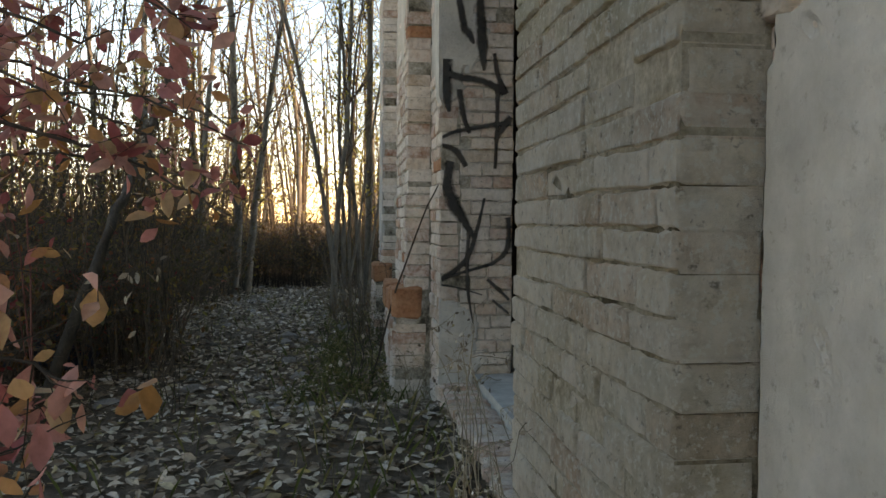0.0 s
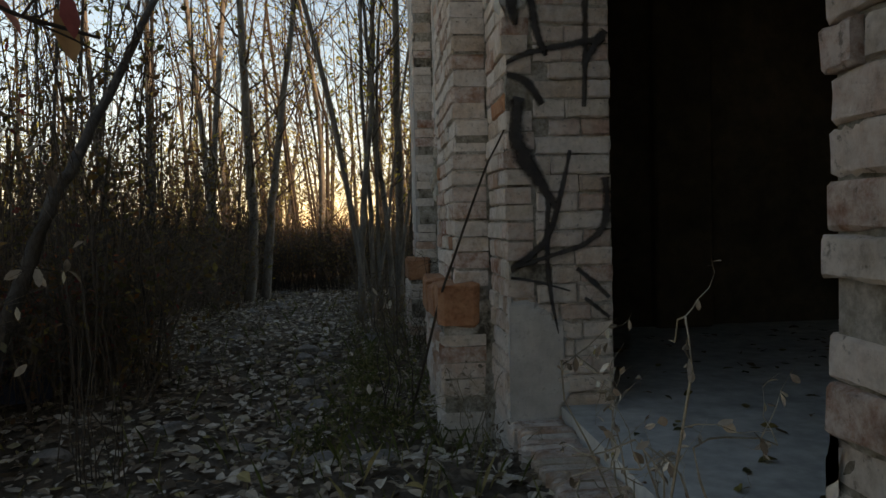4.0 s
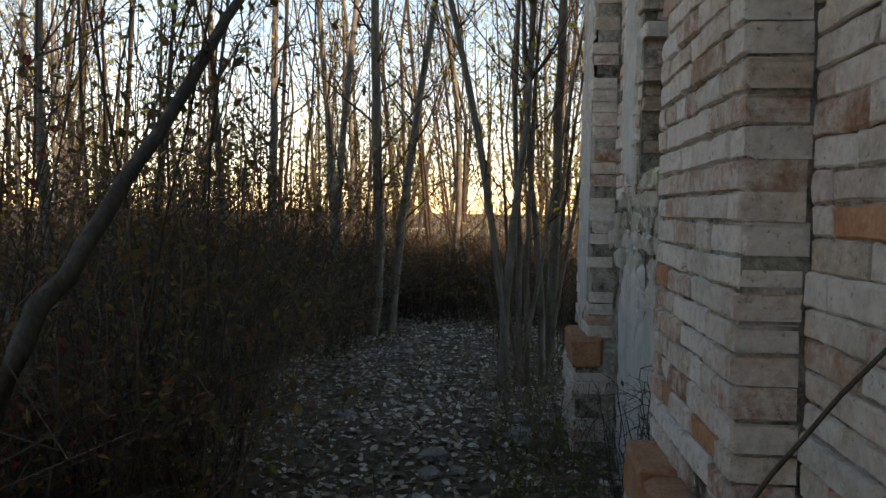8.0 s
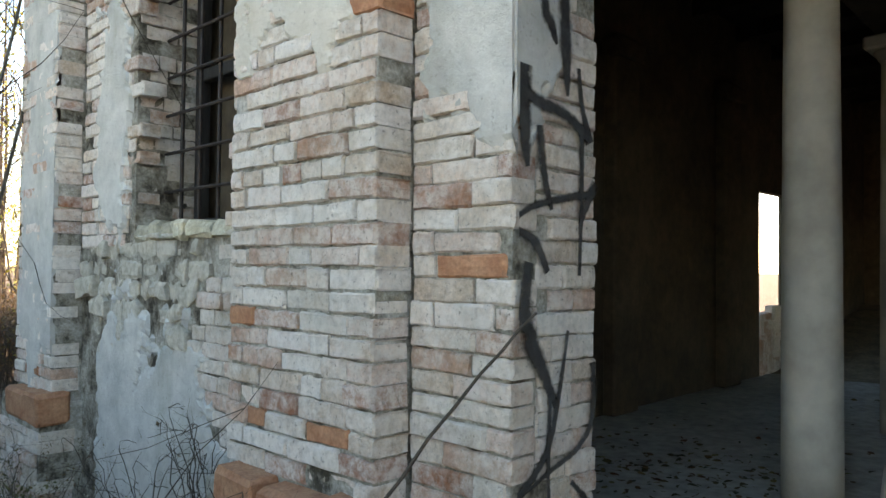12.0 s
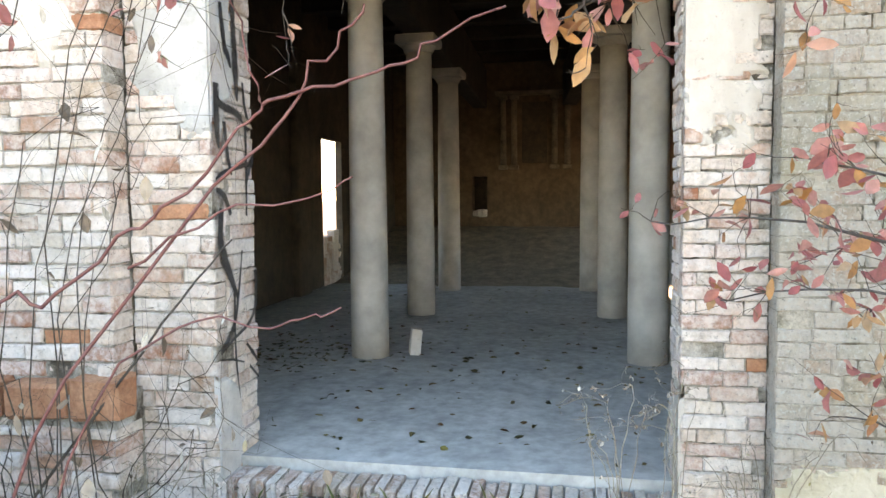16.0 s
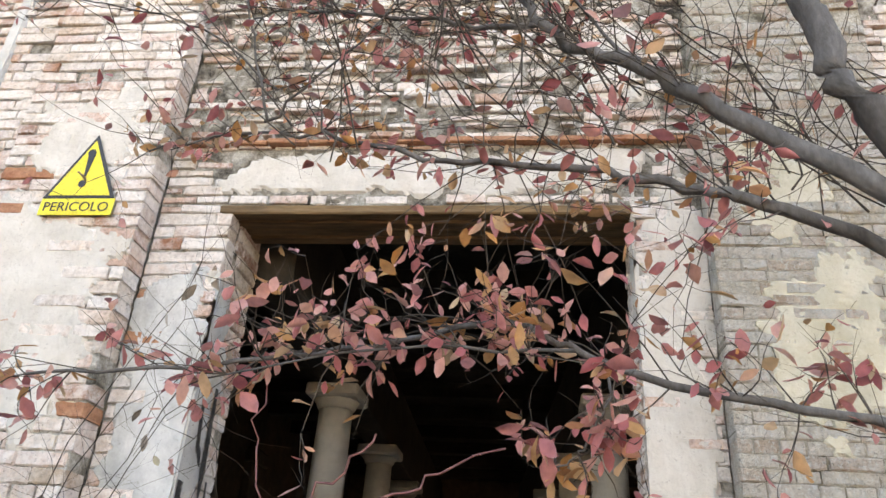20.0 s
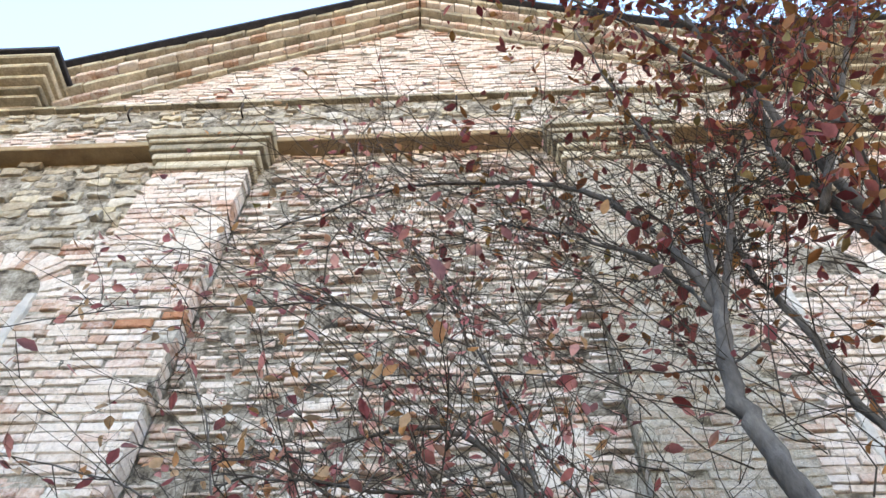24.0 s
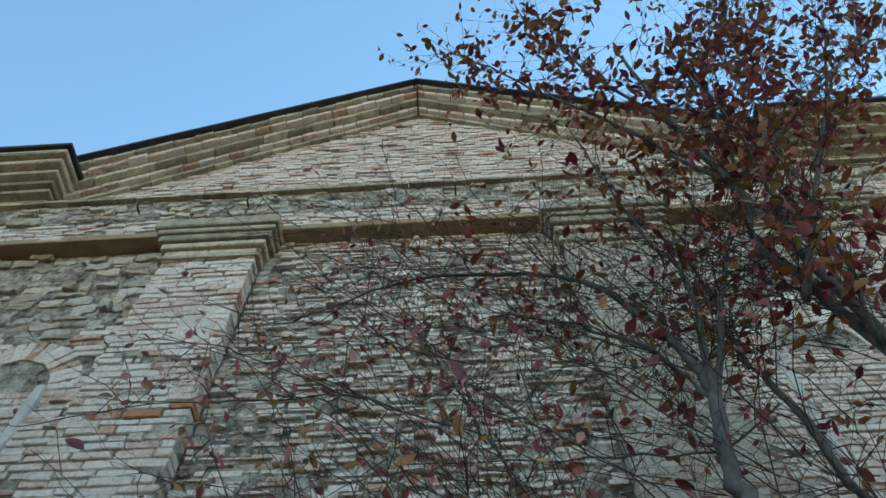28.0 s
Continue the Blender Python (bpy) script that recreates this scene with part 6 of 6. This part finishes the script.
# -- far woods --
def build_far():
    rng = np.random.default_rng(55)
    g, pts, small = Geo(), [], []
    # Ring of distant stems; unseen ones west and south are added to enclose light.
    for _ in range(420):
        a = rng.uniform(0, 6.283)
        d = rng.uniform(30, 62)
        x, y = d * math.cos(a), d * math.sin(a)
        if (-2 < x < 26 and abs(y) < 10) or (x > 5 and -12 < y < 45) or (x < 0 and abs(y) < 16 and rng.random() < 0.6):
            continue
        h = rng.uniform(5, 11)
        top = (x + rng.normal(0, 0.5), y + rng.normal(0, 0.5), h)
        tube(g, [(x, y, -0.2), ((x + top[0]) / 2 + rng.normal(0, 0.2), (y + top[1]) / 2, h / 2), top], [0.11, 0.08, 0.02], 5, False)
        m = int(rng.integers(150, 330))
        c = np.stack([x + rng.normal(0, 0.9, m), y + rng.normal(0, 0.9, m), np.clip(rng.normal(h * 0.55, h * 0.25, m), 0.2, h + 0.4)], 1)
        pts.append(c)
    for _ in range(95):
        x, y = rng.uniform(-17, 5), rng.uniform(13, 32)
        h = rng.uniform(6, 12)
        stem = [np.array((x, y, -0.2)), np.array((x + rng.normal(0, 0.3), y, h * 0.5)), np.array((x + rng.normal(0, 0.5), y + rng.normal(0, 0.5), h))]
        tube(g, stem, [0.05, 0.035, 0.008], 5, False)
        for k in range(34):
            u = rng.uniform(0.15, 1)
            o = stem[0] + (stem[2] - stem[0]) * u
            e = o + np.array((rng.normal(0, 0.7), rng.normal(0, 0.7), rng.uniform(0.2, 1.1)))
            tube(g, [o, e], [0.012, 0.003], 3, False)
            if y > 16:
                small.append(o + (e - o) * rng.uniform(0.2, 1.1, (9, 1)) + rng.normal(0, 0.12, (9, 3)))
            else:
                small.append(o + (e - o) * rng.uniform(0.2, 1.1, (3, 1)) + rng.normal(0, 0.10, (3, 3)))
    tagged(part("wood_foliage", leaves(Geo(), rng, np.concatenate(small), (0.05, 0.12), 0.7, simple=True), LEAF_PALE), "thin yellow autumn foliage of the woods", "woods", kind="stuff")
    tagged(part("far_wood", g, TWIG), "distant bare tree stems", "woods", kind="stuff")
    tagged(part("far_foliage", leaves(Geo(), rng, np.concatenate(pts), (0.14, 0.34), 0.7, simple=True), LEAF_PALE), "distant yellow autumn foliage", "woods", kind="stuff")


build_far()


# -- undergrowth: a tangle of thin stems --
def build_undergrowth(name, seed, count, place, height, mat, leaf_mat, chance, label, lean=0.35):
    rng = np.random.default_rng(seed)
    g, pts = Geo(), []
    for _ in range(count):
        x, y = place(rng)
        h = height * rng.uniform(0.35, 1.15)
        z = (lift(x, y) if y < 20 else 0) - 0.05
        lx, ly = rng.normal(0, lean, 2) * h
        a, b, c = np.array((x, y, z)), np.array((x + lx * 0.3, y + ly * 0.3, z + h * 0.6)), np.array((x + lx, y + ly, z + h * rng.uniform(0.7, 1.0)))
        r = rng.uniform(0.002, 0.005)
        tube(g, [a, b, c], [r, r * 0.8, r * 0.4], 3, False)
        for k in range(4):
            o = b + (c - b) * rng.random()
            e = o + rng.normal(0, 0.16, 3) + np.array((0, 0, 0.10))
            tube(g, [o, e], [r * 0.5, r * 0.25], 3, False)
            for s in range(4):
                if rng.random() < chance:
                    pts.append(o + (e - o) * rng.random() + rng.normal(0, 0.02, 3))
    tagged(part(name, g, mat), label, "undergrowth", kind="stuff")
    if pts:
        tagged(part(name + "_foliage", leaves(Geo(), rng, pts, (0.025, 0.06), 0.7, simple=True), leaf_mat), "dull brown and green leaves of the undergrowth", "undergrowth", kind="stuff")


# -- long arching shoots that break the thicket's outline --
def build_shoots(name, seed, count, place, height, reach, r, leaf_mat, chance, label):
    rng = np.random.default_rng(seed)
    g, spot = Geo(), ([], chance)
    for _ in range(count):
        x, y = place(rng)
        h = height * rng.uniform(0.4, 1.15)
        a = Vector((x, y, lift(x, y) - 0.05))
        lean = Vector((rng.normal(0.25, 0.5), rng.normal(0.0, 0.5), 0)) * reach
        top = a + lean * 0.55 + Vector((0, 0, h))
        end = a + lean + Vector((0, 0, h * rng.uniform(0.75, 1.15)))
        end.x = min(end.x, -1.75 - 0.3 * rng.random())
        top.x = min(top.x, -1.8)
        k = r * rng.uniform(0.5, 1.3)
        path = limb(g, [a, a.lerp(top, 0.45) + Vector(rng.normal(0, 0.08, 3)), top, end], k, k * 0.3, 5, 4, rng, 0.012)
        sprays(g, rng, path[3:], max(k * 0.35, 0.0016), 7, 0.55, spot, 0.12, 1, 0.10)
    tagged(part(name, g, TWIG), label, "undergrowth", kind="stuff")
    if spot[0]:
        tagged(part(name + "_foliage", leaves(Geo(), rng, spot[0], (0.03, 0.065), 0.7), leaf_mat), "dark dull leaves on the shoots of the thicket", "undergrowth", kind="stuff")


def edge_of(y):
    return -2.35 - 0.3 * math.sin(y * 1.3) - 0.18 * math.sin(y * 3.1 + 1)


def ragged(r, back, y0, y1):
    y = r.uniform(y0, y1)
    return edge_of(y) - abs(r.normal(0, back)), y


build_undergrowth("bramble", 501, 1500, lambda r: ragged(r, 1.1, 0.8, 9), 1.0, BRUSH, LEAF_DK, 0.30, "dense dark tangle of bramble stems", 0.6)
build_undergrowth("thicket", 502, 2600, lambda r: (r.uniform(-13, 3), 10.0 + abs(r.normal(0, 6))), 1.2, BRUSH, LEAF_DK, 0.30, "dark undergrowth between the trees", 0.5)
build_undergrowth("path_end_brush", 507, 5200, lambda r: (r.uniform(-7.5, 2.5), r.uniform(9.4, 12.5)), 1.2, TWIG, LEAF_DK, 0.4, "grey leafless brush closing the end of the path", 0.3)
build_undergrowth("tall_thicket", 504, 900, lambda r: ragged(r, 1.6, 2.6, 9.5), 2.2, TWIG, LEAF_DK, 0.5, "tall dark thicket of thin stems and dull leaves", 0.35)
build_undergrowth("far_thicket", 506, 2400, lambda r: (r.uniform(-20, 5), 13 + 20 * r.random()), 2.4, TWIG, LEAF_PALE, 0.30, "thicket beyond the trees with dull yellow leaves", 0.2)
build_undergrowth("red_bramble", 503, 420, lambda r: ragged(r, 0.6, 0.9, 3.2), 0.9, BRUSH, LEAF_RED, 0.35, "low shoots with red autumn leaves")
build_shoots("arching_shoots", 511, 60, lambda r: ragged(r, 0.9, 2.4, 8.5), 2.9, 1.3, 0.008, LEAF_DK, 0.42, "long dark shoots arching out of the thicket")
build_shoots("tall_shoots", 512, 36, lambda r: (-2.7 - 2.6 * r.random(), r.uniform(3.5, 12)), 4.6, 1.6, 0.012, LEAF_PALE, 0.30, "tall bare leaning shoots behind the thicket")
build_shoots("red_shoots", 513, 40, lambda r: (-2.6 - 1.2 * r.random(), r.uniform(1.2, 3.0)), 1.6, 0.7, 0.005, LEAF_RED, 0.2, "thin reddish shoots beside the path")


# -- leaf litter, grass, stones --
def build_litter():
    rng = np.random.default_rng(66)
    n = 27000
    x = rng.uniform(-4.2, 0.0, n)
    y = -1.5 + 14 * rng.random(n) ** 1.25
    keep = rng.random(n) < np.where(x > -2.6, 1.0, 0.35)
    p = np.array([(a, b, lift(a, b) + rng.uniform(0.004, 0.03)) for a, b in zip(x[keep], y[keep])])
    tagged(part("leaf_litter", leaves(Geo(), rng, p, (0.03, 0.08), 0.35, 0.55, 0.0), LITTER), "dry brown and grey fallen leaves covering the path", "leaves", kind="stuff")
    n = 420
    p = np.stack([np.abs(rng.normal(0, 2.6, n)) + 0.35, rng.uniform(-2.3, 3.0, n), np.full(n, RISE + 0.064)], 1)
    q = np.stack([rng.normal(2.6, 0.4, 260), rng.normal(2.1, 0.5, 260), np.full(260, RISE + 0.064)], 1)
    tagged(part("floor_leaves", leaves(Geo(), rng, np.concatenate([p, q]), (0.03, 0.07), 0.2, 0.7, 0.0), LEAF_DK), "dark dry leaves scattered on the concrete floor", "leaves", kind="stuff")
    g = Geo()
    for _ in range(2600):
        bx, by = rng.uniform(-2.6, -0.05), rng.uniform(-1.4, 8)
        if rng.random() > (0.9 if bx > -0.75 else 0.22):
            continue
        z, h = lift(bx, by), rng.uniform(0.05, 0.17)
        a, l = rng.uniform(0, 6.28), rng.uniform(0.2, 0.7)
        dx, dy = math.cos(a), math.sin(a)
        w = 0.003
        g.add([(bx - dy * w, by + dx * w, z), (bx + dy * w, by - dx * w, z), (bx + dx * h * l * 0.4, by + dy * h * l * 0.4, z + h * 0.6), (bx + dx * h * l, by + dy * h * l, z + h)], [(0, 1, 2), (0, 2, 3)])
    tagged(part("grass", g, GRASS), "thin green and dry grass along the wall", "grass", kind="stuff")


build_litter()


def build_stone(x, y, size, seed):
    rng = np.random.default_rng(seed)
    bm = bmesh.new()
    bmesh.ops.create_icosphere(bm, subdivisions=2, radius=1)
    for v in bm.verts:
        k = 1 + 0.35 * noise.noise(v.co * 1.3 + Vector((seed, 0, 0)))
        v.co = Vector((v.co.x * k * size * rng.uniform(0.97, 1.03), v.co.y * k * size * 0.8, v.co.z * k * size * 0.5))
    me = bpy.data.meshes.new("stone")
    bm.to_mesh(me)
    bm.free()
    me.materials.append(ROCK)
    ob = new("stone", me)
    ob.location = (x, y, lift(x, y) + size * 0.12)
    ob.rotation_euler = (0, 0, rng.uniform(0, 6.28))
    return tagged(ob, "grey stone half sunk in fallen leaves", "stone", "stones on the path")


rng = np.random.default_rng(88)
build_stone(-1.08, 4.4, 0.10, 1), build_stone(-0.55, 4.85, 0.14, 2)
for i in range(46):
    build_stone(rng.uniform(-2.0, -0.35), 1.2 + 9 * rng.random(), rng.uniform(0.03, 0.09), 10 + i)

ob = build_stone(0.0, -0.62, 0.07, 3)
ob.data.materials[0] = PLASTER_W
tagged(ob, "pale broken stone at the foot of a brick pier", "stone")

# dark blue sheet dumped in the thicket
bm = bmesh.new()
bmesh.ops.create_grid(bm, x_segments=22, y_segments=14, size=0.5)
for v in bm.verts:
    v.co = Vector((v.co.x * 0.8, v.co.y * 0.5, 0.02 + 0.20 * max(0, 1 - (v.co.x * 1.7) ** 2 - (v.co.y * 1.8) ** 2) * (1 + 0.5 * noise.noise(v.co * 6))))
me = bpy.data.meshes.new("plastic_sheet")
bm.to_mesh(me)
bm.free()
me.materials.append(TARP)
ob = new("plastic_sheet", me)
ob.location = (-2.75, 2.9, lift(-2.75, 2.9))
tagged(ob, "crumpled dark blue plastic sheet among bushes", "plastic sheet")

# pale guard rail beyond the trees
t = thing("guard_rail", (-5.0, 24, 0), "pale metal guard rail beyond the trees", "guard rail")
for i, x in enumerate(np.arange(-7.5, -0.6, 2.0)):
    o = part("post", bevel_box(Geo(), x - 0.06, x + 0.06, 23.97, 24.03, -0.1, 0.95, 0.01), IRON, t)
    o.matrix_parent_inverse = Matrix.Translation(t.location).inverted()
o = part("rail", bevel_box(Geo(), -8.2, -0.6, 23.88, 23.96, 0.72, 0.96, 0.03), PLASTER, t)
o.matrix_parent_inverse = Matrix.Translation(t.location).inverted()
